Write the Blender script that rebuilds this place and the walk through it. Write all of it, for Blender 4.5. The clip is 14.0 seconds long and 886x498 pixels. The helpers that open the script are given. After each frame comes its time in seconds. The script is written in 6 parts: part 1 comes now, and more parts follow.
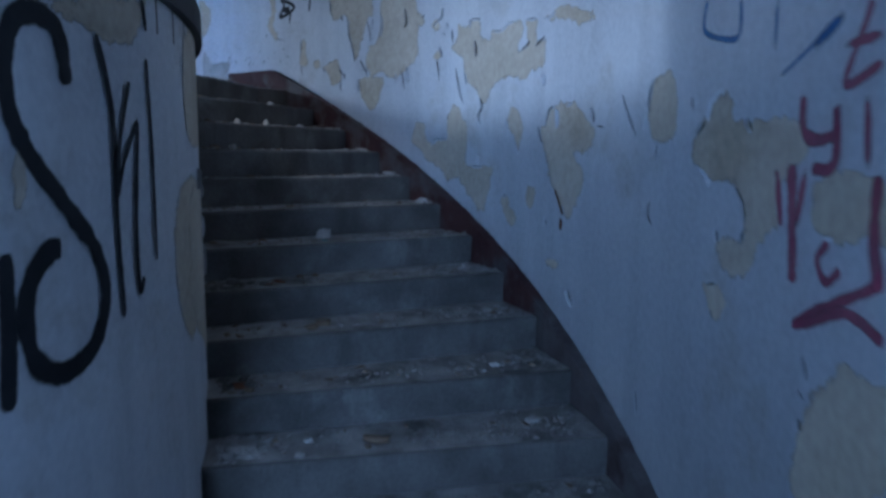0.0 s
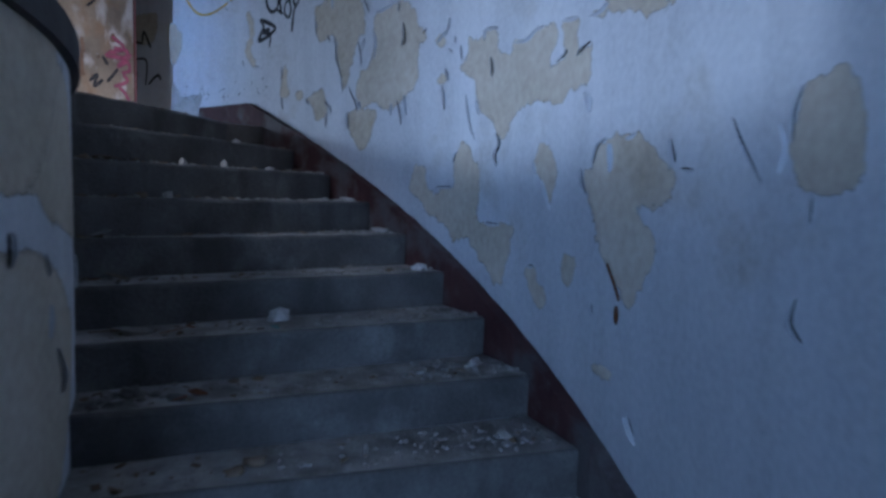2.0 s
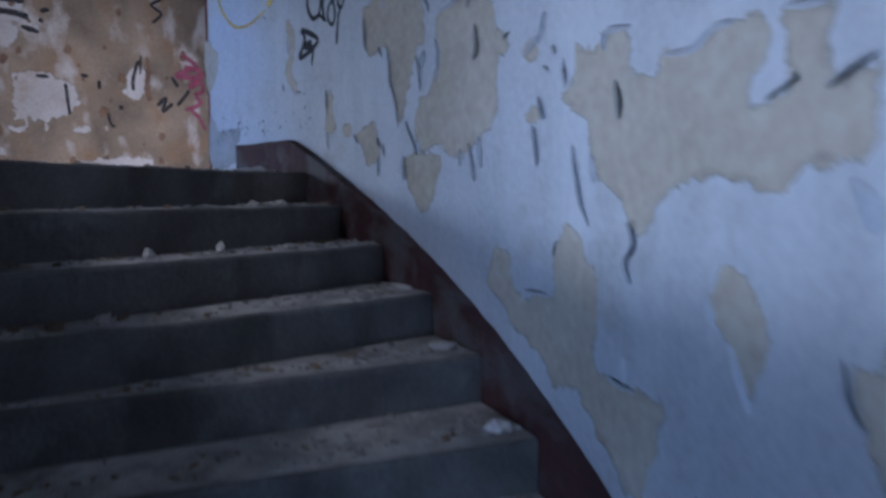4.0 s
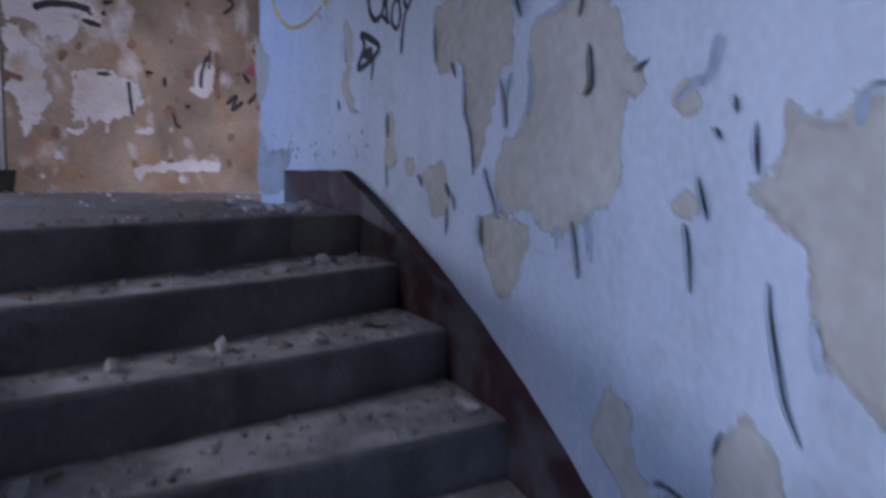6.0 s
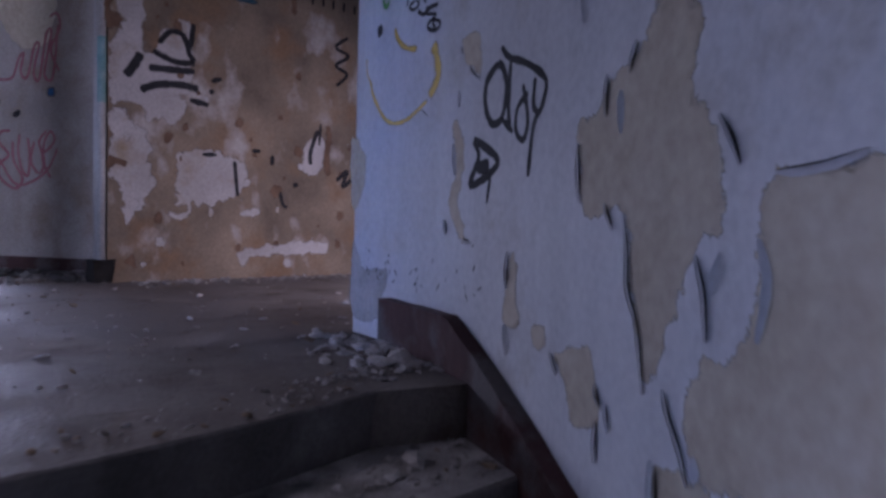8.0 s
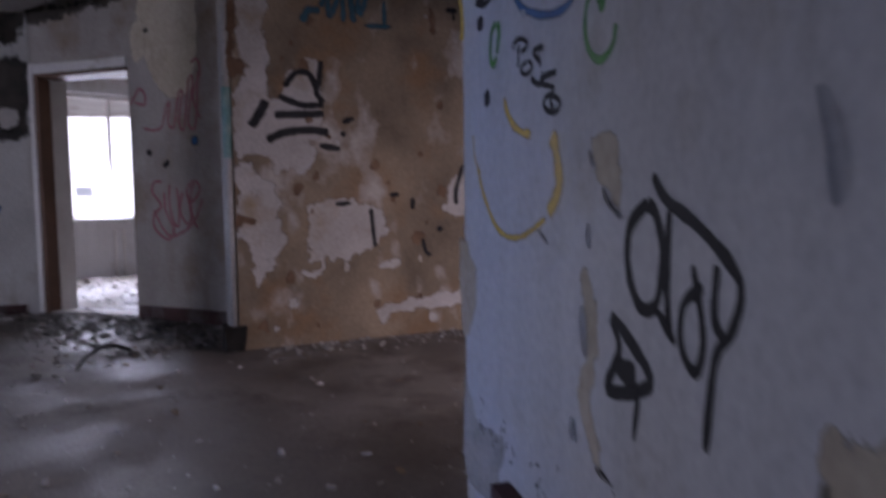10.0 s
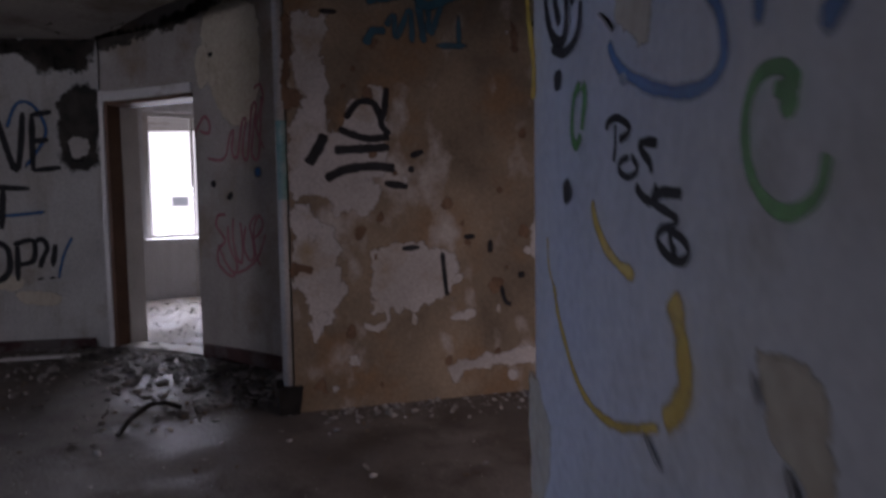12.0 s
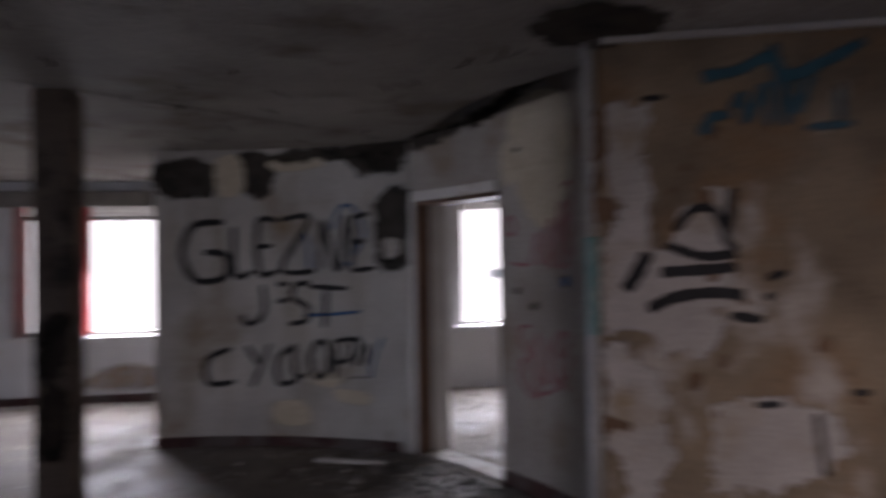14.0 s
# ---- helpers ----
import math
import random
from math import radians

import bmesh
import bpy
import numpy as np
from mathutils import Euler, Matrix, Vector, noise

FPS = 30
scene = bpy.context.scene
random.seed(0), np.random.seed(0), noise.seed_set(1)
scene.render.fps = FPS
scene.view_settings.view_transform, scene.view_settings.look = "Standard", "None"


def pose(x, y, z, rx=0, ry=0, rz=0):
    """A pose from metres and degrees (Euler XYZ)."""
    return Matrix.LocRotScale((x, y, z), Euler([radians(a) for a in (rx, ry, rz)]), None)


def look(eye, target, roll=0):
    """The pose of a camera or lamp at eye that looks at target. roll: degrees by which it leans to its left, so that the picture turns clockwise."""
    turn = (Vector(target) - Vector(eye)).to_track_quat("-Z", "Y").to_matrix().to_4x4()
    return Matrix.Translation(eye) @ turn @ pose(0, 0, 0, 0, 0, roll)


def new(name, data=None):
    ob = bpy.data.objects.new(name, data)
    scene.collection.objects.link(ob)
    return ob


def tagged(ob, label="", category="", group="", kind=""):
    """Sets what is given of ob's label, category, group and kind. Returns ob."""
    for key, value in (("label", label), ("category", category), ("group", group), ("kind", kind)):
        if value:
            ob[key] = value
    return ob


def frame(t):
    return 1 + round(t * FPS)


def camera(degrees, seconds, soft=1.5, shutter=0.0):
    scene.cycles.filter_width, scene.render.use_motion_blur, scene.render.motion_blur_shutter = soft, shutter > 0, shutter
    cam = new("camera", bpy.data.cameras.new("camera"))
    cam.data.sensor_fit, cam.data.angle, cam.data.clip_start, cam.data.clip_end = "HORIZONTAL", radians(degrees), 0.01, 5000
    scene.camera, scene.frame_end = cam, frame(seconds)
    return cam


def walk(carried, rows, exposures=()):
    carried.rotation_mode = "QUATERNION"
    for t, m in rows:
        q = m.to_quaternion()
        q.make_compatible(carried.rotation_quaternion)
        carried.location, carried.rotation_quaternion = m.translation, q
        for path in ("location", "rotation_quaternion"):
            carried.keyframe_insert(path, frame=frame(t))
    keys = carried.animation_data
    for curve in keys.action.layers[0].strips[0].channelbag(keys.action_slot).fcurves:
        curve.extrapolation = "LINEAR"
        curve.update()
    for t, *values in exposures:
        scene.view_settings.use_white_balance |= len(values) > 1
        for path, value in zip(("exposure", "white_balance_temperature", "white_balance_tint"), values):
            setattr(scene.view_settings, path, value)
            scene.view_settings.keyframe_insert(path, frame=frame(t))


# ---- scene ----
cam = camera(65.6, 14.0, soft=3.0, shutter=0.9)
PATH = [
    (0, (0.477, -0.056, 1.629), (0.335, 1.922, 1.37), 0.3),
    (0.5, (0.366, 0.136, 1.656), (0.331, 2.123, 1.428), 1.8),
    (1, (0.449, 0.364, 1.642), (0.519, 2.352, 1.442), 1.4),
    (1.5, (0.523, 0.696, 1.692), (0.417, 2.687, 1.537), 0.6),
    (2, (0.47, 1.042, 1.66), (0.27, 3.028, 1.537), 0.8),
    (2.5, (0.485, 1.342, 1.668), (0.280, 3.323, 1.485), 1.2),
    (3, (0.605, 1.782, 1.708), (0.359, 3.759, 1.524), 1.2),
    (3.5, (0.553, 2.096, 1.859), (0.108, 4.039, 1.700), -1.1),
    (3.7, (0.495, 2.218, 1.942), (-0.001, 4.150, 1.798), -1.0),
    (6, (0.198, 3.16, 2.322), (-0.587, 4.989, 2.126), 1.1),
    (6.5, (0.132, 3.337, 2.478), (-0.817, 5.096, 2.404), 1.2),
    (7, (-0.058, 3.494, 2.591), (-1.142, 5.175, 2.629), 1.0),
    (7.5, (-0.137, 3.603, 2.645), (-1.224, 5.281, 2.648), 1.3),
    (7.7, (-0.144, 3.696, 2.643), (-1.219, 5.383, 2.598), 1.4),
    (9.8, (-0.507, 4.604, 3.128), (-1.975, 5.951, 2.951), -0.2),
    (10, (-0.541, 4.644, 3.14), (-2.044, 5.956, 2.998), -0.8),
    (10.5, (-0.691, 4.713, 3.235), (-2.261, 5.945, 3.108), -2.2),
    (11, (-0.801, 4.801, 3.316), (-2.447, 5.935, 3.232), -0.9),
    (11.5, (-0.876, 4.984, 3.342), (-2.529, 6.109, 3.27), 0.4),
    (12, (-0.967, 5.11, 3.414), (-2.632, 6.208, 3.27), -0.9),
    (12.5, (-1.162, 5.216, 3.485), (-2.881, 6.238, 3.443), -1.2),
    (13, (-1.284, 5.284, 3.594), (-3.048, 6.226, 3.562), -0.8),
    (13.5, (-1.508, 5.43, 3.729), (-3.361, 6.182, 3.772), -0.5),
    (14, (-1.736, 5.415, 3.77), (-3.717, 5.689, 3.809), -1.0),
]
EXPOSURES = [(0.0, -0.09, 4950, 9), (3.5, -0.12, 5150, 16), (6.0, -0.1, 5300, 27), (7.5, -0.55, 5400, 40), (10.0, -1.1, 6150, 33), (10.5, -1.22, 6250, 32), (11.0, -1.7, 6450, 30), (11.5, -1.85, 6500, 30), (12.5, -1.88, 6650, 30), (13.5, -1.88, 7050, 28), (14.0, -1.4, 6750, 26)]
walk(cam, [(t, look(eye, target, roll)) for t, eye, target, roll in PATH], EXPOSURES)

# ---- light ----
world = bpy.data.worlds.new("sky")
scene.world = world
world.use_nodes = True
wn = world.node_tree
sky = wn.nodes.new("ShaderNodeTexSky")
sky.sky_type = "NISHITA"
sky.sun_disc = False
sky.sun_elevation, sky.sun_rotation = radians(38), radians(200)
wn.links.new(sky.outputs[0], wn.nodes["Background"].inputs[0])
wn.nodes["Background"].inputs[1].default_value = 0.06
sun = new("sun", bpy.data.lights.new("sun", "SUN"))
sun.data.energy, sun.data.angle, sun.data.color = 1.0, radians(12), (1.0, 0.96, 0.9)
sun.matrix_world = look((-20, -30, 30), (0, 0, 0))


def window_light(name, place, target, w, h, power, color):
    lamp = new(name, bpy.data.lights.new(name, "AREA"))
    lamp.data.shape, lamp.data.size, lamp.data.size_y = "RECTANGLE", w, h
    lamp.data.energy, lamp.data.color = power, color
    lamp.matrix_world = look(place, target)
    return lamp


FACADE = -10.4
CX, CY = -3.963, 1.296
BLUE = (0.30, 0.55, 1.0)
COOL = (0.80, 0.90, 1.0)
# daylight falling in through the windows, down onto the floor
for yy, ww, power in ((2.72, 0.9, 250), (7.5, 1.3, 300)):
    lamp = window_light("window_light", (FACADE - 0.05, yy, 3.75), (FACADE + 1.6, yy - 0.2, 2.2), ww, 1.3, power, COOL)
    lamp.data.spread = radians(125)
lamp = window_light("window_light", (-1.22, 8.03, 3.5), (-2.9, 7.4, 2.2), 1.1, 1.5, 48, (1.0, 0.93, 0.9))
lamp.data.spread = radians(120)
# unseen south window, added with a narrow beam to brighten the partition
lamp = window_light("window_light", (-6.5, -6.72, 3.8), (-7.6, 5.2, 3.1), 1.4, 1.4, 62, COOL)
lamp.data.spread = radians(56)
# second unseen south window, assumed for the blue light on the stairwell wall
lamp = window_light("window_light", (-3.5, -6.72, 3.8), (-0.6, 5.4, 2.7), 2.4, 1.5, 108, BLUE)
lamp.data.spread = radians(40)
# fill light added in an unseen window opening at the stair foot
c, n = math.cos(radians(-45.5)), math.sin(radians(-45.5))
lamp = window_light("stair_fill_light", (CX + 5.2 * c, CY + 5.2 * n, 1.55), (CX + 3.95, CY + 3.32, 1.5), 1.2, 1.2, 44, (0.45, 0.64, 0.95))
lamp.data.spread = radians(90)
# unseen roof light, assumed over the middle of the hall
roof = window_light("roof_light", (CX, CY, 5.13), (CX + 0.8, CY + 1.6, 0.0), 2.6, 2.6, 15, BLUE)
roof.data.shape = "DISK"

# ---- materials ----


def nodes(name):
    m = bpy.data.materials.new(name)
    m.use_nodes = True
    return m, m.node_tree, m.node_tree.nodes["Principled BSDF"]


def surface(name, colors, scale=3.0, rough=0.85, bump=0.3, fine=60.0, dirt=None, dirt_scale=1.2, dirt_low=0.5, dirt_high=0.7, metal=0.0, rough_low=None, streak=None, cover=None):
    """Two colours mixed by a coarse noise, fine grain over it, stains with a shape of their own, and relief."""
    m, t, b = nodes(name)
    co = t.nodes.new("ShaderNodeTexCoord")
    coarse = t.nodes.new("ShaderNodeTexNoise")
    coarse.inputs["Scale"].default_value, coarse.inputs["Detail"].default_value = scale, 6
    t.links.new(co.outputs["Object"], coarse.inputs["Vector"])
    ramp = t.nodes.new("ShaderNodeValToRGB")
    ramp.color_ramp.elements[0].position, ramp.color_ramp.elements[1].position = 0.35, 0.68
    ramp.color_ramp.elements[0].color = (*colors[0], 1)
    ramp.color_ramp.elements[1].color = (*colors[1], 1)
    t.links.new(coarse.outputs["Fac"], ramp.inputs[0])
    grain = t.nodes.new("ShaderNodeTexNoise")
    grain.inputs["Scale"].default_value, grain.inputs["Detail"].default_value = fine, 4
    t.links.new(co.outputs["Object"], grain.inputs["Vector"])
    last = ramp.outputs[0]
    if dirt:
        stain = t.nodes.new("ShaderNodeTexNoise")
        stain.inputs["Scale"].default_value, stain.inputs["Detail"].default_value = dirt_scale, 8
        stain.inputs["Roughness"].default_value = 0.62
        shift = t.nodes.new("ShaderNodeMapping")
        shift.inputs["Location"].default_value = (7.3, 2.1, 4.4)
        t.links.new(co.outputs["Object"], shift.inputs[0])
        t.links.new(shift.outputs[0], stain.inputs["Vector"])
        sr = t.nodes.new("ShaderNodeMapRange")
        sr.inputs["From Min"].default_value, sr.inputs["From Max"].default_value = dirt_low, dirt_high
        t.links.new(stain.outputs["Fac"], sr.inputs["Value"])
        mix = t.nodes.new("ShaderNodeMix")
        mix.data_type = "RGBA"
        mix.inputs["B"].default_value = (*dirt, 1)
        t.links.new(sr.outputs[0], mix.inputs["Factor"])
        t.links.new(last, mix.inputs["A"])
        last = mix.outputs["Result"]
    if streak:
        color, lo, hi, size = streak
        sm = t.nodes.new("ShaderNodeMapping")
        sm.inputs["Scale"].default_value = size
        t.links.new(co.outputs["Object"], sm.inputs[0])
        st = t.nodes.new("ShaderNodeTexNoise")
        st.inputs["Scale"].default_value, st.inputs["Detail"].default_value = 1.0, 7
        t.links.new(sm.outputs[0], st.inputs["Vector"])
        mr = t.nodes.new("ShaderNodeMapRange")
        mr.inputs["From Min"].default_value, mr.inputs["From Max"].default_value = lo, hi
        t.links.new(st.outputs["Fac"], mr.inputs["Value"])
        mx = t.nodes.new("ShaderNodeMix")
        mx.data_type = "RGBA"
        mx.inputs["B"].default_value = (*color, 1)
        t.links.new(mr.outputs[0], mx.inputs["Factor"])
        t.links.new(last, mx.inputs["A"])
        last = mx.outputs["Result"]
    over = t.nodes.new("ShaderNodeMix")
    over.data_type, over.blend_type = "RGBA", "OVERLAY"
    over.inputs["Factor"].default_value = 0.35
    t.links.new(last, over.inputs["A"])
    t.links.new(grain.outputs["Fac"], over.inputs["B"])
    t.links.new(over.outputs["Result"], b.inputs["Base Color"])
    b.inputs["Specular IOR Level"].default_value = 0.3
    b.inputs["Roughness"].default_value, b.inputs["Metallic"].default_value = rough, metal
    if rough_low is not None:
        rr = t.nodes.new("ShaderNodeMapRange")
        rr.inputs["From Min"].default_value, rr.inputs["From Max"].default_value = 0.42, 0.6
        rr.inputs["To Min"].default_value, rr.inputs["To Max"].default_value = rough_low, rough
        t.links.new(coarse.outputs["Fac"], rr.inputs["Value"])
        t.links.new(rr.outputs[0], b.inputs["Roughness"])
    add = t.nodes.new("ShaderNodeMath")
    add.operation = "MULTIPLY_ADD"
    add.inputs[1].default_value = 0.4
    t.links.new(grain.outputs["Fac"], add.inputs[0])
    t.links.new(coarse.outputs["Fac"], add.inputs[2])
    bp = t.nodes.new("ShaderNodeBump")
    bp.inputs["Strength"].default_value, bp.inputs["Distance"].default_value = bump, 0.02
    t.links.new(add.outputs[0], bp.inputs["Height"])
    t.links.new(bp.outputs[0], b.inputs["Normal"])
    if cover:
        # the coat ends in a ragged edge, by its distance from the outline
        amp, size, lo, hi, most = cover
        at = t.nodes.new("ShaderNodeAttribute")
        at.attribute_name = "cover"
        rag = t.nodes.new("ShaderNodeTexNoise")
        rag.inputs["Scale"].default_value, rag.inputs["Detail"].default_value = size, 8
        rag.inputs["Roughness"].default_value = 0.65
        t.links.new(co.outputs["Object"], rag.inputs["Vector"])
        ma = t.nodes.new("ShaderNodeMath")
        ma.operation = "MULTIPLY_ADD"
        ma.inputs[1].default_value = amp
        t.links.new(rag.outputs["Fac"], ma.inputs[0])
        t.links.new(at.outputs["Fac"], ma.inputs[2])
        mr = t.nodes.new("ShaderNodeMapRange")
        mr.inputs["From Min"].default_value, mr.inputs["From Max"].default_value = lo + amp * 0.5, hi + amp * 0.5
        mr.inputs["To Max"].default_value = most
        t.links.new(ma.outputs[0], mr.inputs["Value"])
        if hi - lo < 0.12:
            # the coat's broken edge stands proud of the bare ground
            slope = t.nodes.new("ShaderNodeMapRange")
            slope.inputs["From Min"].default_value, slope.inputs["From Max"].default_value = lo + amp * 0.5, hi + 0.10 + amp * 0.5
            slope.inputs["To Min"].default_value, slope.inputs["To Max"].default_value = 1.0, 0.0
            t.links.new(ma.outputs[0], slope.inputs["Value"])
            lip = t.nodes.new("ShaderNodeBump")
            lip.inputs["Strength"].default_value, lip.inputs["Distance"].default_value = 0.8, 0.006
            t.links.new(slope.outputs[0], lip.inputs["Height"])
            t.links.new(bp.outputs[0], lip.inputs["Normal"])
            t.links.new(lip.outputs[0], b.inputs["Normal"])
        clear = t.nodes.new("ShaderNodeBsdfTransparent")
        mix = t.nodes.new("ShaderNodeMixShader")
        t.links.new(mr.outputs[0], mix.inputs[0])
        t.links.new(clear.outputs[0], mix.inputs[1])
        t.links.new(b.outputs[0], mix.inputs[2])
        t.links.new(mix.outputs[0], t.nodes["Material Output"].inputs["Surface"])
    return m


PEEL = (0.9, 22, 0.48, 0.55, 0.95)
MIST = (0.7, 40, 0.08, 0.45, 0.97)
FADED = (1.4, 22, 0.12, 0.65, 0.85)


PAINT = surface("white_wall_paint", ((0.60, 0.60, 0.62), (0.74, 0.74, 0.75)), 1.1, 0.6, 0.10, 45, (0.47, 0.44, 0.39), 1.9, 0.56, 0.78, streak=((0.56, 0.56, 0.57), 0.46, 0.80, (6, 6, 0.8)))
PLASTER = surface("bare_plaster", ((0.55, 0.48, 0.365), (0.67, 0.59, 0.475)), 2.2, 0.95, 0.05, 30, (0.42, 0.33, 0.22), 2.4, 0.55, 0.8, cover=PEEL)
OCHRE = surface("ochre_plaster", ((0.15, 0.115, 0.08), (0.30, 0.228, 0.155)), 1.9, 0.95, 0.5, 50, (0.235, 0.148, 0.083), 2.3, 0.50, 0.66, streak=((0.44, 0.39, 0.34), 0.55, 0.66, (3.6, 3.6, 2.4)))
OFFWHITE = surface("worn_paint", ((0.40, 0.365, 0.33), (0.53, 0.49, 0.455)), 2.2, 0.85, 0.3, 60, (0.33, 0.25, 0.16), 2.6, 0.54, 0.72, cover=(1.5, 14, 0.46, 0.58, 0.95))
COLUMNPAINT = surface("dark_column_paint", ((0.13, 0.10, 0.08), (0.22, 0.18, 0.15)), 2.2, 0.8, 0.3, 60, (0.05, 0.045, 0.04), 3.0, 0.48, 0.6)
PLAINWALL = surface("plain_room_paint", ((0.5, 0.47, 0.43), (0.62, 0.59, 0.55)), 2.2, 0.8, 0.3, 60, (0.33, 0.24, 0.15), 1.4, 0.5, 0.75)
# dirty brown paint, with the door wall's dimmer light put into its colour
DIRTYDARKWALL = surface("dirty_brown_darkened", ((0.32, 0.285, 0.26), (0.45, 0.41, 0.38)), 1.5, 0.85, 0.3, 60, (0.25, 0.18, 0.12), 1.5, 0.50, 0.70, streak=((0.30, 0.25, 0.2), 0.54, 0.75, (5, 5, 0.8)))
GREYWALL = surface("grey_room_paint", ((0.40, 0.38, 0.36), (0.56, 0.54, 0.51)), 1.5, 0.85, 0.3, 60, (0.28, 0.21, 0.14), 1.5, 0.54, 0.72, streak=((0.33, 0.28, 0.22), 0.54, 0.75, (5, 5, 0.8)))
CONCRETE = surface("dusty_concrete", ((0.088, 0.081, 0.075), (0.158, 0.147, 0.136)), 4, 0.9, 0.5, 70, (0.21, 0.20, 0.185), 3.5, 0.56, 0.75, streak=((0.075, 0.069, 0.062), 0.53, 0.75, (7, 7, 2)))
DUST = surface("tread_dust", ((0.25, 0.235, 0.213), (0.47, 0.44, 0.41)), 7, 0.95, 0.8, 110, (0.12, 0.113, 0.105), 4, 0.52, 0.70)
FLOOR = surface("dirty_floor", ((0.105, 0.088, 0.074), (0.19, 0.165, 0.143)), 2.6, 0.92, 0.7, 70, (0.08, 0.063, 0.05), 1.9, 0.5, 0.66, 0.0, 0.62)
CEIL = surface("stained_ceiling", ((0.30, 0.28, 0.26), (0.44, 0.42, 0.39)), 1.1, 0.9, 0.5, 30, (0.17, 0.14, 0.11), 1.3, 0.52, 0.7)
RED = surface("dark_red_skirting_paint", ((0.048, 0.018, 0.017), (0.078, 0.034, 0.031)), 6, 0.7, 0.4, 70, (0.10, 0.085, 0.08), 3.6, 0.47, 0.58)
WORNSTRING = surface("worn_string", ((0.085, 0.066, 0.063), (0.16, 0.14, 0.132)), 5, 0.9, 0.5, 70, (0.06, 0.035, 0.033), 3.5, 0.52, 0.66)
# near-black colour of the bare slab, the post foot and the hose
NEARBLACK = surface("near_black", ((0.012, 0.011, 0.01), (0.03, 0.026, 0.022)), 5, 1.0, 0.5, 60)
# ragged near-black coat for soot stains, sprayed marks and other dark patches
DARKMARK = surface("dark_mark", ((0.016, 0.014, 0.012), (0.06, 0.048, 0.038)), 6, 1.0, 0.5, 60, cover=(2.4, 9, 0.36, 0.66, 0.93))
DARKEDGE = surface("dark_slab_edge", ((0.06, 0.055, 0.055), (0.1, 0.09, 0.09)), 4, 0.8, 0.4, 60)
BROWN = surface("brown_door_wood", ((0.10, 0.05, 0.03), (0.16, 0.085, 0.05)), 3, 0.6, 0.2, 50)
WHITEWOOD = surface("white_frame_paint", ((0.6, 0.58, 0.56), (0.7, 0.68, 0.66)), 4, 0.5, 0.2, 60, (0.35, 0.28, 0.22), 3, 0.58, 0.72)
REDFRAME = surface("red_window_paint", ((0.42, 0.06, 0.06), (0.55, 0.1, 0.09)), 5, 0.5, 0.2, 60)
RUBBLE = surface("plaster_rubble", ((0.34, 0.31, 0.28), (0.55, 0.52, 0.48)), 8, 0.95, 0.5, 70)
GRIT = surface("plaster_grit", ((0.20, 0.187, 0.17), (0.40, 0.375, 0.345)), 30, 0.95, 0.4, 90)
LEAF = surface("dry_leaf", ((0.16, 0.055, 0.025), (0.28, 0.12, 0.05)), 9, 0.85, 0.4, 70)
LITTER = surface("litter_brown", ((0.12, 0.08, 0.05), (0.25, 0.19, 0.13)), 9, 0.9, 0.4, 70)
BLACK = surface("black_spray", ((0.008, 0.008, 0.010), (0.02, 0.02, 0.023)), 7, 0.75, 0.1, 60, cover=MIST)
BLUESPRAY = surface("blue_spray", ((0.008, 0.088, 0.25), (0.02, 0.135, 0.34)), 7, 0.5, 0.1, 60, cover=(0.8, 34, 0.05, 0.95, 0.92))
TEAL = surface("teal_spray", ((0.006, 0.065, 0.10), (0.02, 0.115, 0.16)), 7, 0.5, 0.1, 60, cover=FADED)
GREEN = surface("green_spray", ((0.03, 0.19, 0.03), (0.06, 0.3, 0.05)), 7, 0.5, 0.1, 60, cover=MIST)
YELLOW = surface("yellow_spray", ((0.6, 0.38, 0.03), (0.75, 0.5, 0.08)), 7, 0.5, 0.1, 60, cover=(1.7, 26, 0.1, 0.9, 0.92))
MAGENTA = surface("dark_red_spray", ((0.2, 0.03, 0.07), (0.32, 0.06, 0.11)), 7, 0.5, 0.1, 60, cover=FADED)
PINK = surface("pink_spray", ((0.36, 0.10, 0.13), (0.48, 0.20, 0.22)), 7, 0.6, 0.1, 60, cover=FADED)

# dirt in the cracks, and the shade under lifted flakes put into the colour
CRACK = surface("crack_dirt_shade", ((0.015, 0.013, 0.012), (0.05, 0.042, 0.035)), 9, 0.95, 0.3, 60, cover=(0.9, 45, 0.25, 0.75, 0.85))
RUST = surface("rust", ((0.16, 0.06, 0.02), (0.10, 0.05, 0.025)), 12, 0.9, 0.4, 70, cover=(0.8, 60, 0.25, 0.55, 1.0))
RUSTSTAIN = surface("brown_stain", ((0.13, 0.075, 0.045), (0.21, 0.13, 0.08)), 8, 0.95, 0.3, 60, cover=PEEL)
DAMP = surface("damp_stain", ((0.24, 0.155, 0.095), (0.36, 0.26, 0.18)), 5, 0.95, 0.3, 60, cover=(1.6, 9, 0.2, 0.9, 0.6))
OFFDUST = surface("grey_flakes", ((0.10, 0.09, 0.08), (0.34, 0.32, 0.30)), 6, 0.9, 0.4, 70)
GREYPLASTER = surface("grey_render", ((0.38, 0.36, 0.34), (0.52, 0.50, 0.48)), 5, 0.95, 0.5, 60, cover=PEEL)
# faint glow stands in for the daylight on the far window
GLOWDIM = bpy.data.materials.new("far_window_glow")
GLOWDIM.use_nodes = True
gd = GLOWDIM.node_tree.nodes["Principled BSDF"]
gd.inputs["Base Color"].default_value = (0.3, 0.32, 0.35, 1)
gd.inputs["Emission Color"].default_value = (0.8, 0.9, 1.0, 1)
gd.inputs["Emission Strength"].default_value = 1.2
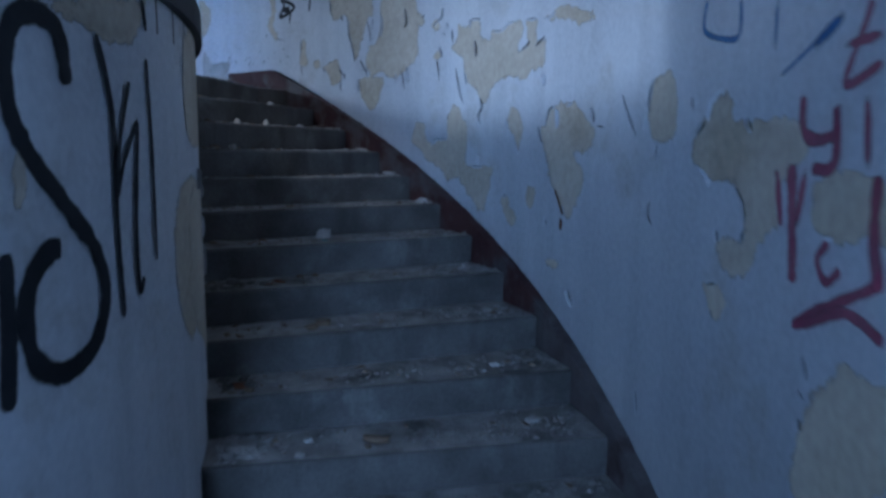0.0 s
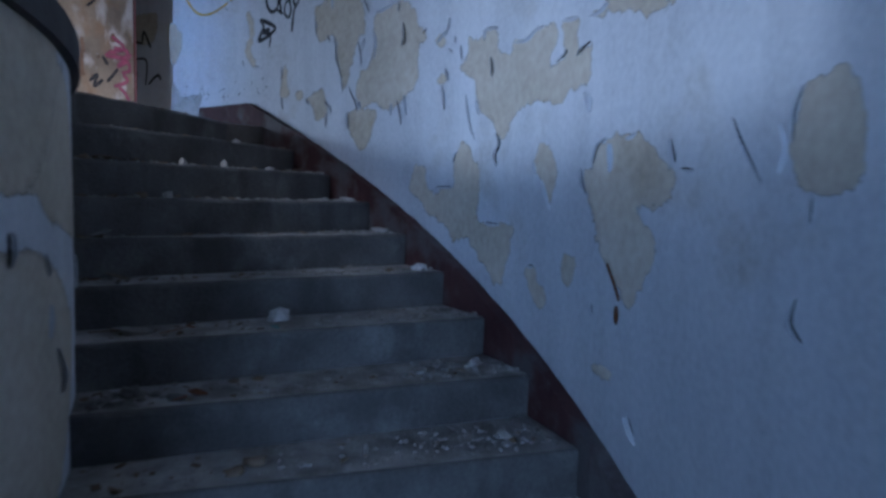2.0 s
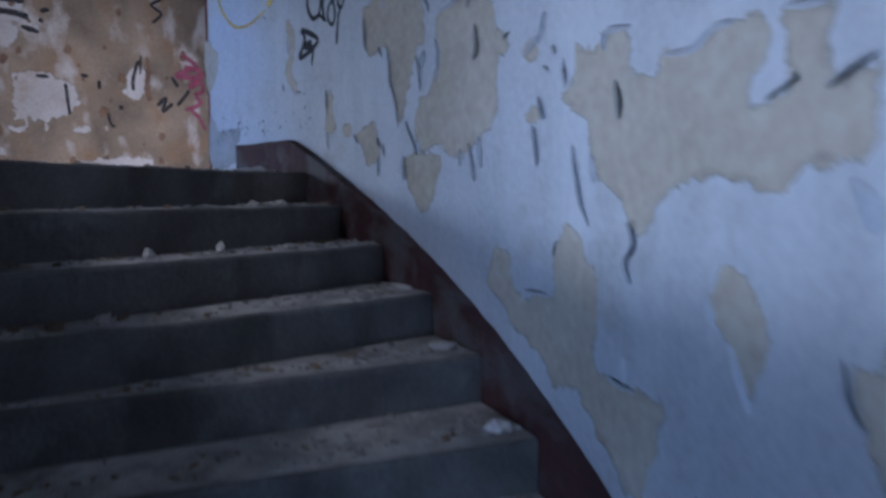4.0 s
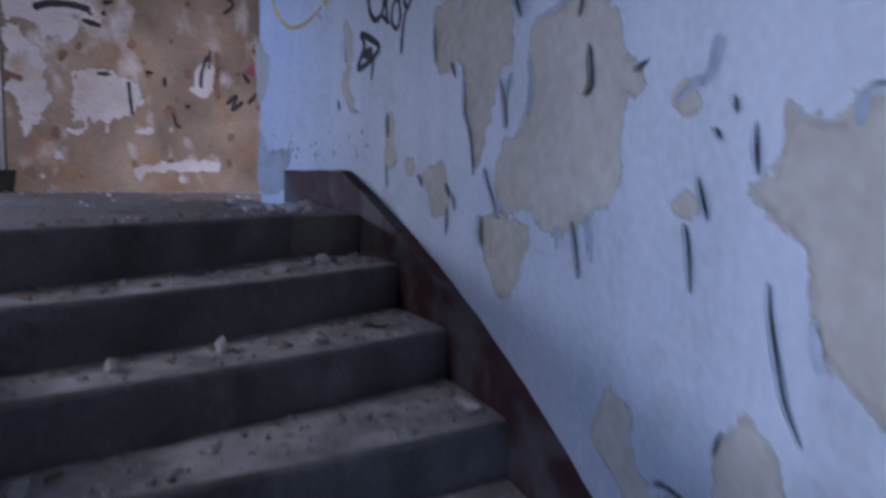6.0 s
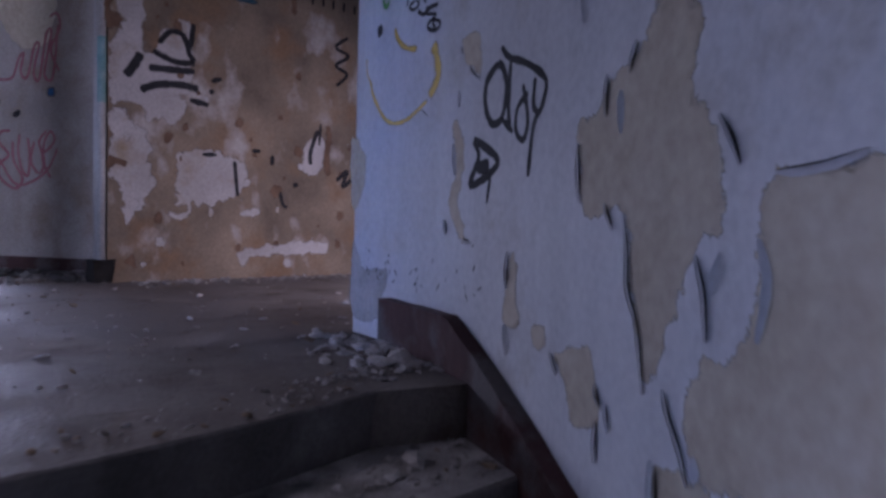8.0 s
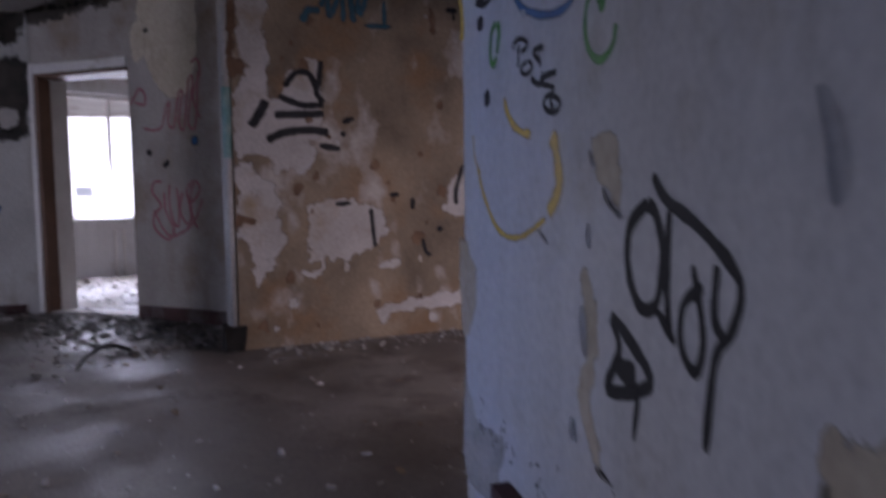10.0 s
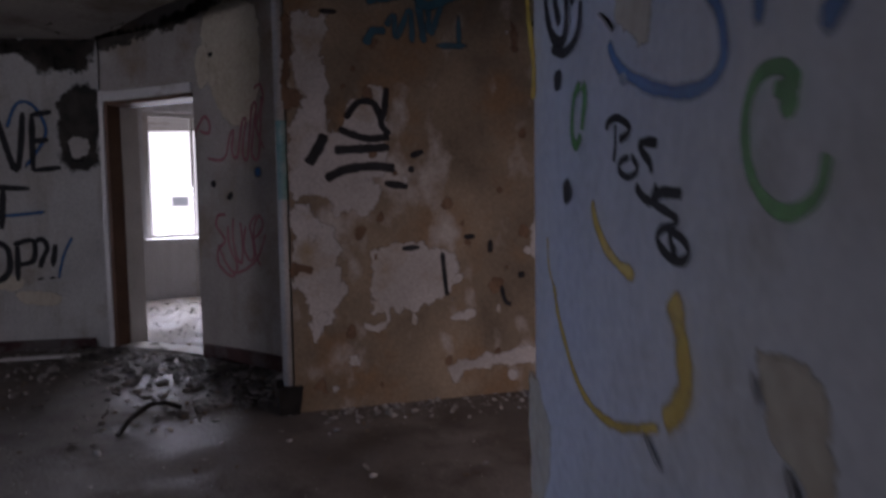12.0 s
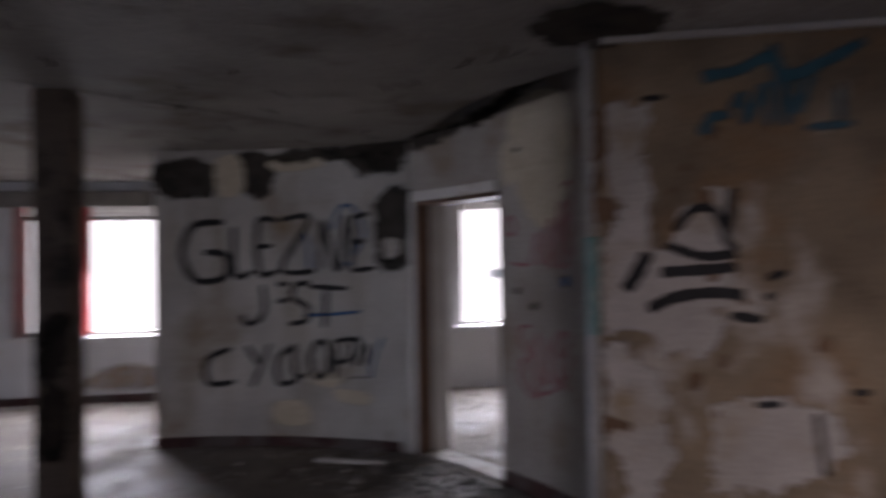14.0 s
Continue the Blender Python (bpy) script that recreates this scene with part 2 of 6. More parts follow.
REDEDGE = surface("dark_red_edge", ((0.10, 0.03, 0.03), (0.16, 0.05, 0.045)), 6, 0.6, 0.2, 60)
BOXGREY = surface("shutter_box_grey", ((0.17, 0.155, 0.14), (0.24, 0.22, 0.2)), 4, 0.7, 0.2, 50)
TEALCOAT = surface("teal_paint", ((0.10, 0.26, 0.24), (0.3, 0.4, 0.38)), 9, 0.7, 0.2, 60)
GLOW = bpy.data.materials.new("overcast_sky_glow")
GLOW.use_nodes = True
gb = GLOW.node_tree.nodes["Principled BSDF"]
gb.inputs["Base Color"].default_value = (0, 0, 0, 1)
gb.inputs["Emission Color"].default_value = (0.93, 0.97, 1.0, 1)
gb.inputs["Emission Strength"].default_value = 5.0

# ---- building helpers ----
R_IN, R_OUT, R_DOOR = 3.53, 5.16, 5.83
H = 0.1665
L = 2.18
CEILING = 4.80
SLAB = 5.15


def polar(r, a, z=0.0):
    return Vector((CX + r * math.cos(radians(a)), CY + r * math.sin(radians(a)), z))


def mesh_of(name, bm, mat, smooth=False):
    me = bpy.data.meshes.new(name)
    bmesh.ops.recalc_face_normals(bm, faces=bm.faces)
    bm.to_mesh(me)
    bm.free()
    for mm in (mat if isinstance(mat, (list, tuple)) else [mat]):
        me.materials.append(mm)
    if smooth:
        me.polygons.foreach_set("use_smooth", [True] * len(me.polygons))
    return me


def thing(name, bm, mat, label, category, kind="", group="", smooth=False):
    return tagged(new(name, mesh_of(name, bm, mat, smooth)), label, category, group, kind)


def part(name, bm, mat, parent, label="", smooth=False, kind=""):
    ob = new(name, mesh_of(name, bm, mat, smooth))
    ob.parent = parent
    return tagged(ob, label, kind=kind)


def holder(name, label, category, kind="", group=""):
    return tagged(new(name), label, category, group, kind)


def grid_solid(bm, f, nu, nv):
    """A closed slab between f(u, v, 0) and f(u, v, 1), u and v from 0 to 1."""
    side = []
    for w in (0, 1):
        side.append([[bm.verts.new(f(i / nu, j / nv, w)) for j in range(nv + 1)] for i in range(nu + 1)])
    a, b = side
    for i in range(nu):
        for j in range(nv):
            bm.faces.new((a[i][j], a[i + 1][j], a[i + 1][j + 1], a[i][j + 1]))
            bm.faces.new((b[i][j], b[i][j + 1], b[i + 1][j + 1], b[i + 1][j]))
    for i in range(nu):
        bm.faces.new((a[i][0], b[i][0], b[i + 1][0], a[i + 1][0]))
        bm.faces.new((a[i][nv], a[i + 1][nv], b[i + 1][nv], b[i][nv]))
    for j in range(nv):
        bm.faces.new((a[0][j], a[0][j + 1], b[0][j + 1], b[0][j]))
        bm.faces.new((a[nu][j], b[nu][j], b[nu][j + 1], a[nu][j + 1]))


def arc_slab(bm, r0, r1, a0, a1, z0, z1, n=None):
    n = n or max(2, int(abs(a1 - a0) / 1.5))
    grid_solid(bm, lambda u, v, w: polar(r0 + (r1 - r0) * w, a0 + (a1 - a0) * u, z0 + (z1 - z0) * v), n, 1)


def block(bm, lo, hi):
    grid_solid(bm, lambda u, v, w: Vector((lo[0] + (hi[0] - lo[0]) * u, lo[1] + (hi[1] - lo[1]) * v, lo[2] + (hi[2] - lo[2]) * w)), 1, 1)


def line_wall(bm, p, q, thick, z0, z1, n=1):
    """An upright slab from p to q; thick is laid to the left of the way from p to q."""
    p, q = Vector(p), Vector(q)
    d = (q - p).normalized()
    nrm = Vector((-d.y, d.x))
    grid_solid(bm, lambda u, v, w: Vector((*(p + (q - p) * u + nrm * thick * w), z0 + (z1 - z0) * v)), n, 1)


def on_outer(a, z, off=0.0):
    return polar(R_OUT - off, a, z)


def on_drum(a, z, off=0.0):
    return polar(R_IN + off, a, z)


def on_door_wall(a, z, off=0.0):
    return polar(R_DOOR - off, a, z)


O0, OD = Vector((-4.74, 6.55)), Vector((0.30, 0.954)).normalized()
ON = Vector((OD.y, -OD.x))


def on_ochre(s, z, off=0.0):
    return Vector((*(O0 + OD * s + ON * off), z))


END0 = O0 + OD * 3.4


def on_end(s, z, off=0.0):
    return Vector((*(END0 + ON * s - OD * off), z))


# the partition bows outwards a little between its two ends
K0, K1 = Vector((-7.46, 5.94)), Vector((-8.10, 3.72))
KD = (K1 - K0).normalized()
KN = Vector((-KD.y, KD.x))
K_LEN = (K1 - K0).length


def on_partition(s, z, off=0.0):
    bow = 0.16 * 4 * (s / K_LEN) * (1 - s / K_LEN)
    return Vector((*(K0 + KD * s + KN * (off - bow)), z))


# ---- structure ----
bm = bmesh.new()
arc_slab(bm, R_OUT, R_OUT + 0.3, -38, 69.1, -0.3, SLAB, 80)
arc_slab(bm, R_OUT, R_OUT + 0.3, -53, -38, -0.3, 0.9, 11)
arc_slab(bm, R_OUT, R_OUT + 0.3, -53, -38, 2.15, SLAB, 11)
arc_slab(bm, R_OUT, R_OUT + 0.3, -80, -53, -0.3, SLAB, 20)
wall_outer = thing("wall_outer", bm, PAINT, "curved stairwell wall in peeling white paint", "wall", "structure", smooth=False)
for pl in wall_outer.data.polygons:
    pl.use_smooth = abs(pl.normal.z) < 0.5 and len(pl.vertices) == 4
bm = bmesh.new()
arc_slab(bm, R_IN - 0.25, R_IN, -80, 50, -0.3, L - 0.10, 90)
bmesh.ops.remove_doubles(bm, verts=bm.verts, dist=0.0005)
wall_drum = thing("wall_drum", bm, PAINT, "curved inner stairwell wall with sprayed writing", "wall", "structure")
bm = bmesh.new()
arc_slab(bm, R_IN - 0.27, R_IN + 0.03, -80, 46, L - 0.10, L - 0.004, 90)
thing("trim", bm, DARKEDGE, "dark worn edge of the upper floor slab", "trim", "structure")

# unseen wall, added to keep the hall's light off the near stairwell wall
bm = bmesh.new()
arc_slab(bm, R_IN - 0.22, R_IN - 0.04, -80, 20, L, SLAB, 60)
thing("wall_light_block", bm, PAINT, "unseen curved wall added to block hall light from the stairwell", "wall", "structure")

# upper floor, a sheet with the stairwell left open
bm = bmesh.new()
arc_slab(bm, 0.0, R_IN, -80, 280, L - 0.2, L, 120)
arc_slab(bm, R_IN, 9.0, 57.6, 205, L - 0.2, L, 70)
arc_slab(bm, R_IN, 12.0, 205, 280, L - 0.2, L, 40)
arc_slab(bm, R_IN, R_OUT, -80, -30, L - 0.2, L, 30)
floor_upper = thing("floor", bm, FLOOR, "dirty upper floor strewn with plaster and litter", "floor", "structure")
bm = bmesh.new()
block(bm, (-12.0, 6.47, L - 0.21), (2.5, 13.0, L - 0.004))
block(bm, (-12.0, -7.0, L - 0.21), (-8.0, 6.468, L - 0.004))
thing("floor_rooms", bm, FLOOR, "dirty floor of the rooms beyond", "floor", "structure")
bm = bmesh.new()
arc_slab(bm, R_IN - 0.1, R_OUT + 0.1, -80, 60, -0.2, 0.0, 90)
thing("floor_lower", bm, CONCRETE, "grey dusty concrete floor at the stair foot", "floor", "structure")
bm = bmesh.new()
line_wall(bm, polar(R_IN - 0.2, -79).xy, polar(R_OUT + 0.2, -79).xy, 0.2, -0.3, SLAB)
thing("wall_stair_end", bm, PAINT, "plain wall closing the stairwell", "wall", "structure")

# door wall, curved
DA0, DA1, DOOR_H = 116.9, 126.6, 2.10
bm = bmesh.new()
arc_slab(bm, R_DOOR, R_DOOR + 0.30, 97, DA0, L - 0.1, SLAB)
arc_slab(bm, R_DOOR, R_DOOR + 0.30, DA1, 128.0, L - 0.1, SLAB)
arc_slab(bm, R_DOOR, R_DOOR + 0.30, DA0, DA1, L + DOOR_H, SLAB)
wall_door = thing("wall_door", bm, DIRTYDARKWALL, "curved wall with a doorway and faded pink writing", "wall", "structure")

bm = bmesh.new()
grid_solid(bm, lambda u, v, w: on_partition(u * K_LEN, L - 0.1 + (SLAB - L + 0.1) * v, -0.16 * w), 20, 1)
wall_partition = thing("wall_partition", bm, GREYWALL, "curved partition with large black sprayed words", "wall", "structure")

# ochre corridor wall
O_LEN = 2.42
bm = bmesh.new()
grid_solid(bm, lambda u, v, w: on_ochre(u * O_LEN, L - 0.1 + (SLAB - L + 0.1) * v, -0.15 * w), 12, 1)
wall_ochre = thing("wall_ochre", bm, OCHRE, "ochre plaster corridor wall with peeled paint", "wall", "structure")
bm = bmesh.new()
line_wall(bm, END0 - ON * 1.2, END0 + ON * 4.2, 0.2, L - 0.1, SLAB)
wall_end = thing("wall_corridor_end", bm, PAINT, "pale peeling wall at the corridor end", "wall", "structure")
# corridor's outer side with its window opening
E0 = polar(R_OUT + 0.3, 69.1).xy
ED = Vector((0.42, 0.907)).normalized()


def corridor_side(bm, s0, s1, z0, z1):
    line_wall(bm, E0 + ED * s0, E0 + ED * s1, -0.25, z0, z1)


bm = bmesh.new()
corridor_side(bm, 0.0, 1.2, L - 0.1, SLAB)
corridor_side(bm, 2.4, 5.5, L - 0.1, SLAB)
corridor_side(bm, 1.2, 2.4, L - 0.1, L + 0.6)
corridor_side(bm, 1.2, 2.4, L + 2.2, SLAB)
thing("wall_corridor", bm, PAINT, "plain corridor wall with a window opening", "wall", "structure")

# facade with its windows
WINDOWS = ((6.80, 8.20), (2.25, 3.20), (1.50, 1.78))
SILL, HEAD = 2.96, 4.60
bm = bmesh.new()
edges = sorted((b, a) for a, b in WINDOWS)
y = -6.8
for b, a in edges:
    block(bm, (FACADE - 0.35, y, L - 0.3), (FACADE, a, SLAB))
    block(bm, (FACADE - 0.35, a, L - 0.3), (FACADE, b, SILL))
    block(bm, (FACADE - 0.35, a, HEAD), (FACADE, b, SLAB))
    y = b
block(bm, (FACADE - 0.35, y, L - 0.3), (FACADE, 13.0, SLAB))
wall_facade = thing("wall_facade", bm, PAINT, "pale outer wall with window openings", "wall", "structure")
bm = bmesh.new()
block(bm, (FACADE, -7.0, L - 0.3), (-7.3, -6.65, SLAB))
block(bm, (-5.7, -7.0, L - 0.3), (-4.7, -6.65, SLAB))
block(bm, (-2.3, -7.0, L - 0.3), (1.8, -6.65, SLAB))
# openings added for the two unseen south window lamps
for a, b in ((-7.3, -5.7), (-4.7, -2.3)):
    block(bm, (a, -7.0, L - 0.3), (b, -6.65, 3.0))
    block(bm, (a, -7.0, 4.6), (b, -6.65, SLAB))
thing("wall_south", bm, PAINT, "plain pale closing wall with added, unseen window openings", "wall", "structure")
bm = bmesh.new()
block(bm, (FACADE, 9.2, L - 0.1), (-4.3, 9.4, SLAB))
block(bm, (FACADE, 4.25, L - 0.1), (-8.15, 4.4, SLAB))
thing("wall_side_room", bm, PLAINWALL, "plain pale walls of the side room", "wall", "structure")

# false ceiling, torn back from the curved wall near the corridor; the slab is above
bm = bmesh.new()


def torn(a):
    if 101 < a < 128:
        return R_DOOR - 0.06 - 0.42 * max(0.0, math.sin(radians((128 - a) / 27 * 150))) ** 1.5 + 0.05 * noise.noise((a * 0.6, 0, 0))
    return 5.16 + 0.4 if a < 90 else 13.0


n = 240
grid_solid(bm, lambda u, v, w: polar(1.5 + (torn(-80 + 360 * u) - 1.5) * v, -80 + 360 * u, CEILING + 0.04 * w + 0.012 * noise.noise((u * 40, v * 9, 3)) * (1 - w)), n, 10)
ceiling = thing("ceiling", bm, CEIL, "sagging stained plaster ceiling torn at the wall", "ceiling", "structure")
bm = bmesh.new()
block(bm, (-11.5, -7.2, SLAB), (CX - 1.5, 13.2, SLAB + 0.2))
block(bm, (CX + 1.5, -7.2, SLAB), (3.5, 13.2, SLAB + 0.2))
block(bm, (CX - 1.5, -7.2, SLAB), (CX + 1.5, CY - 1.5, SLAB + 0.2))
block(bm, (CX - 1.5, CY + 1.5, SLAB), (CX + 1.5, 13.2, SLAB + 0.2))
thing("ceiling_slab", bm, NEARBLACK, "dark bare slab above the torn ceiling", "ceiling", "structure")
bm = bmesh.new()
grid_solid(bm, lambda u, v, w: Vector((*(O0 + OD * (0.0 + 4.6 * u) + ON * (0.002 + 2.9 * v)), CEILING - 0.01 + 0.05 * w)), 6, 4)
thing("ceiling_corridor", bm, CEIL, "flat dark corridor ceiling", "ceiling", "structure")

# ---- staircase ----
OUT_A = [57.4 - 4.2 * k for k in range(14)]
IN_A = [57.4 - 4.2 * k for k in range(14)]
OUT_A[0], OUT_A[1], OUT_A[2] = 59.6, 53.9, 49.5
IN_A[0], IN_A[1], IN_A[2], IN_A[3] = 48.5, 46.0, 43.4, 41.0
R_STEP = R_OUT - 0.055
staircase = holder("staircase", "curved concrete staircase covered in dust and rubble", "staircase")


def step_mesh(k):
    """One solid tread with its riser, its front edge chipped."""
    top = L - k * H
    bm = bmesh.new()
    n, m = 40, 5
    prof = [(0.014, 0.0), (0.003, -0.006), (0.0, -0.018), (0.004, -0.08), (0.008, -H - 0.03)]
    rows = []
    for i in range(n + 1):
        u = i / n
        r = R_IN - 0.02 + (R_STEP - R_IN + 0.02) * u
        front = IN_A[k] + (OUT_A[k] - IN_A[k]) * u
        kk = max(k - 1, 0)
        back = (IN_A[kk] + (OUT_A[kk] - IN_A[kk]) * u + 0.6) if k else 64.0
        deg = math.degrees(1 / r)
        chip = 0.012 * max(0.0, noise.noise((u * 9 + k * 3.1, k, 0.5))) + 0.006 * noise.noise((u * 30, k * 2.2, 1.5))
        row = [bm.verts.new(polar(r, back, top + 0.004))]
        row.append(bm.verts.new(polar(r, front + (back - front) * 0.5, top + 0.004 * noise.noise((u * 6, k, 2)))))
        for j, (d, dz) in enumerate(prof):
            c = chip if j < 2 else chip * 0.6 if j == 2 else 0.003 * noise.noise((u * 12, k, j))
            row.append(bm.verts.new(polar(r, front + (d + c) * deg, top + dz - (chip * 0.6 if j == 0 else 0))))
        row.append(bm.verts.new(polar(r, back, top - H - 0.03)))
        rows.append(row)
    for a, b in zip(rows, rows[1:]):
        for j in range(len(a)):
            q = (j + 1) % len(a)
            f = bm.faces.new((a[j], b[j], b[q], a[q]))
            f.material_index = 1 if j in (0, 1) else 0
    bm.faces.new(rows[0])
    bm.faces.new(rows[-1])
    return bm


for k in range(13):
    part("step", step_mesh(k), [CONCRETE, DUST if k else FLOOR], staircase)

# red-painted string along the wall


def string_top(a):
    """Height of the string's top edge at angle a."""
    slope = 2.21 - (57.4 - a) / 4.2 * 0.17
    return min(2.36, max(slope + 0.06, 0.12))



def string_piece(name, a0, a1, mat, label):
    bm = bmesh.new()
    n = int((a1 - a0) * 2.1)

    def skin(u, v, w):
        a = a0 + (a1 - a0) * u
        top = string_top(a)
        rough = 0.006 * noise.noise((a * 0.9, v, w * 3)) + 0.004 * noise.noise((a * 3.1, v, w))
        return polar(R_STEP + 0.002 + (R_OUT - R_STEP + 0.006) * w + (0.004 * noise.noise((a * 2.0, v * 3, 8)) if w == 0 else 0), a, (top if v else max(-0.05, top - 0.55)) + rough)

    grid_solid(bm, skin, n, 1)
    part(name, bm, mat, staircase, label)


string_piece("string", 23.0, 65.5, RED, "dark red painted string along the wall")
string_piece("string", 3.0, 23.0, WORNSTRING, "string worn to dusty grey plaster")

# ---- doorway ----
door_1 = holder("door_1", "empty doorway with brown wooden lining", "door", "structure")


def arc_piece(name, r0, r1, a0, a1, z0, z1, mat, parent, label=""):
    bm = bmesh.new()
    arc_slab(bm, r0, r1, a0, a1, z0, z1, 3)
    bmesh.ops.bevel(bm, geom=list(bm.edges), offset=0.004, segments=1, affect="EDGES")
    return part(name, bm, mat, parent, label)


arc_piece("lining", R_DOOR - 0.02, R_DOOR + 0.12, DA1 - 0.45, DA1 - 0.004, L, L + DOOR_H, BROWN, door_1, "brown wooden door lining")
arc_piece("jamb", R_DOOR + 0.122, R_DOOR + 0.32, DA1 - 0.45, DA1 - 0.004, L, L + DOOR_H, WHITEWOOD, door_1, "white painted inner jamb")
arc_piece("casing", R_DOOR - 0.022, R_DOOR - 0.002, DA1 + 0.0, DA1 + 0.9, L, L + DOOR_H + 0.09, WHITEWOOD, door_1, "white painted casing")
arc_piece("head", R_DOOR - 0.02, R_DOOR + 0.20, DA0 + 0.01, DA1 - 0.46, L + DOOR_H - 0.035, L + DOOR_H - 0.003, BROWN, door_1, "brown wooden head")
arc_piece("head_casing", R_DOOR - 0.022, R_DOOR - 0.002, DA0, DA1 - 0.002, L + DOOR_H + 0.002, L + DOOR_H + 0.08, WHITEWOOD, door_1, "white painted head casing")
arc_piece("threshold", R_DOOR - 0.01, R_DOOR + 0.2, DA0 + 0.02, DA1 - 0.5, L + 0.001, L + 0.02, GREYWALL, door_1, "grey worn threshold")

# corner post at the corridor mouth
corner_post = holder("corner_post", "grooved white corner moulding with a dark broken foot", "post", "structure")
for j, off in enumerate((-0.17, -0.115, -0.06)):
    bm = bmesh.new()
    c = O0 + OD * -0.03 + ON * (off + 0.02)
    bmesh.ops.create_cone(bm, cap_ends=True, segments=14, radius1=0.03, radius2=0.028, depth=CEILING - L - 0.16, matrix=Matrix.Translation((c.x, c.y, (CEILING + L + 0.16) / 2)))
    part("moulding", bm, GREYWALL, corner_post, smooth=True)
foot = bm = bmesh.new()
bmesh.ops.create_cube(bm, size=1, matrix=Matrix.Translation((*(O0 + OD * -0.03 + ON * -0.08), L + 0.08)) @ Matrix.Rotation(math.atan2(OD.y, OD.x), 4, "Z") @ Matrix.Diagonal((0.13, 0.24, 0.16, 1)))
bmesh.ops.subdivide_edges(bm, edges=list(bm.edges), cuts=3)
for v in bm.verts:
    v.co += 0.02 * noise.noise_vector(v.co * 9)
bm = bmesh.new()
c = O0 + OD * -0.03 + ON * -0.04
bmesh.ops.create_cone(bm, cap_ends=False, segments=14, radius1=0.031, radius2=0.031, depth=0.45, matrix=Matrix.Translation((c.x, c.y, 3.65)))
part("teal_paint", bm, TEALCOAT, corner_post, "teal paint rubbed on the moulding", smooth=True)
part("foot", foot, NEARBLACK, corner_post, "dark broken foot")

# ---- windows ----


def window(name, a, b, split):
    """A frame with a transom and mullions, its pane and sill, set in the facade."""
    w = holder(name, "bright window in a red-painted wooden frame", "window", "structure")
    x0, x1 = FACADE - 0.2, FACADE - 0.13

    def bar(kind, lo, hi, mat, label=""):
        bm = bmesh.new()
        block(bm, lo, hi)
        bmesh.ops.bevel(bm, geom=list(bm.edges), offset=0.006, segments=1, affect="EDGES")
        return part(kind, bm, mat, w, label)

    bar("jamb", (x0, a, SILL), (x1, a + 0.09, HEAD), REDFRAME if split < HEAD else WHITEWOOD)
    bar("jamb", (x0, b - 0.09, SILL), (x1, b, HEAD), REDFRAME)
    bar("rail", (x0, a + 0.092, SILL + 0.002), (x1, b - 0.092, SILL + 0.05), WHITEWOOD)
    bar("rail", (x0, a + 0.092, HEAD - 0.06), (x1, b - 0.092, HEAD), WHITEWOOD)
    if split < HEAD:
        bar("transom", (x0, a + 0.092, split), (x1, b - 0.092, split + 0.05), WHITEWOOD)
    bar("sill", (FACADE - 0.12, a - 0.04, SILL - 0.03), (FACADE + 0.10, b + 0.04, SILL + 0.004), WHITEWOOD, "white window sill")
    bar("mullion", (x0, a + 0.45 * (b - a) - 0.015, SILL + 0.052), (x1, a + 0.45 * (b - a) + 0.015, min(split, HEAD - 0.06) - 0.002), WHITEWOOD)
    return w


for n, (a, b) in enumerate(WINDOWS):
    window("window_%d" % (n + 1), a, b, 4.35 if n else HEAD)

# column in the hall
column = holder("column", "square dark-stained plaster column with sprayed marks", "column", "structure")
bm = bmesh.new()
grid_solid(bm, lambda u, v, w: Vector((-6.10 + 0.21 * u, 3.65 + 0.21 * v, L + (CEILING - L) * w)), 1, 1)
bmesh.ops.bevel(bm, geom=list(bm.edges), offset=0.012, segments=2, affect="EDGES")
part("shaft", bm, COLUMNPAINT, column)

# overcast sky and a pale building front outside the windows
bm = bmesh.new()
block(bm, (-19.2, -12, -3), (-19.0, 20, 14))
far = thing("backdrop", bm, GLOW, "white overcast daylight outside the windows", "sky", "structure")
bm = bmesh.new()
block(bm, (-18.999, 8.95, 3.35), (-18.95, 9.32, 3.58))
part("far_window", bm, GLOWDIM, far, "small dimly glowing window of a far pale building")
bm = bmesh.new()
grid_solid(bm, lambda u, v, w: on_ochre(O_LEN + 0.001 + 0.03 * u, L + (CEILING - L) * v, 0.012 - 0.17 * w), 1, 1)
part("edge_strip", bm, REDEDGE, wall_ochre, "dark red painted edge")

# dark shutter box over the hall windows
bm = bmesh.new()
block(bm, (FACADE + 0.001, -1.0, 4.50), (FACADE + 0.14, 4.2, 4.68))
bmesh.ops.bevel(bm, geom=list(bm.edges), offset=0.012, segments=2, affect="EDGES")
part("shutter_box", bm, BOXGREY, wall_facade, "dusty grey shutter box")

# ---- marks on the walls ----


def metric(surf):
    """Metres along the wall for one unit of the wall's first coordinate."""
    return {on_outer: radians(R_OUT), on_drum: radians(R_IN), on_door_wall: radians(R_DOOR)}.get(surf, 1.0)


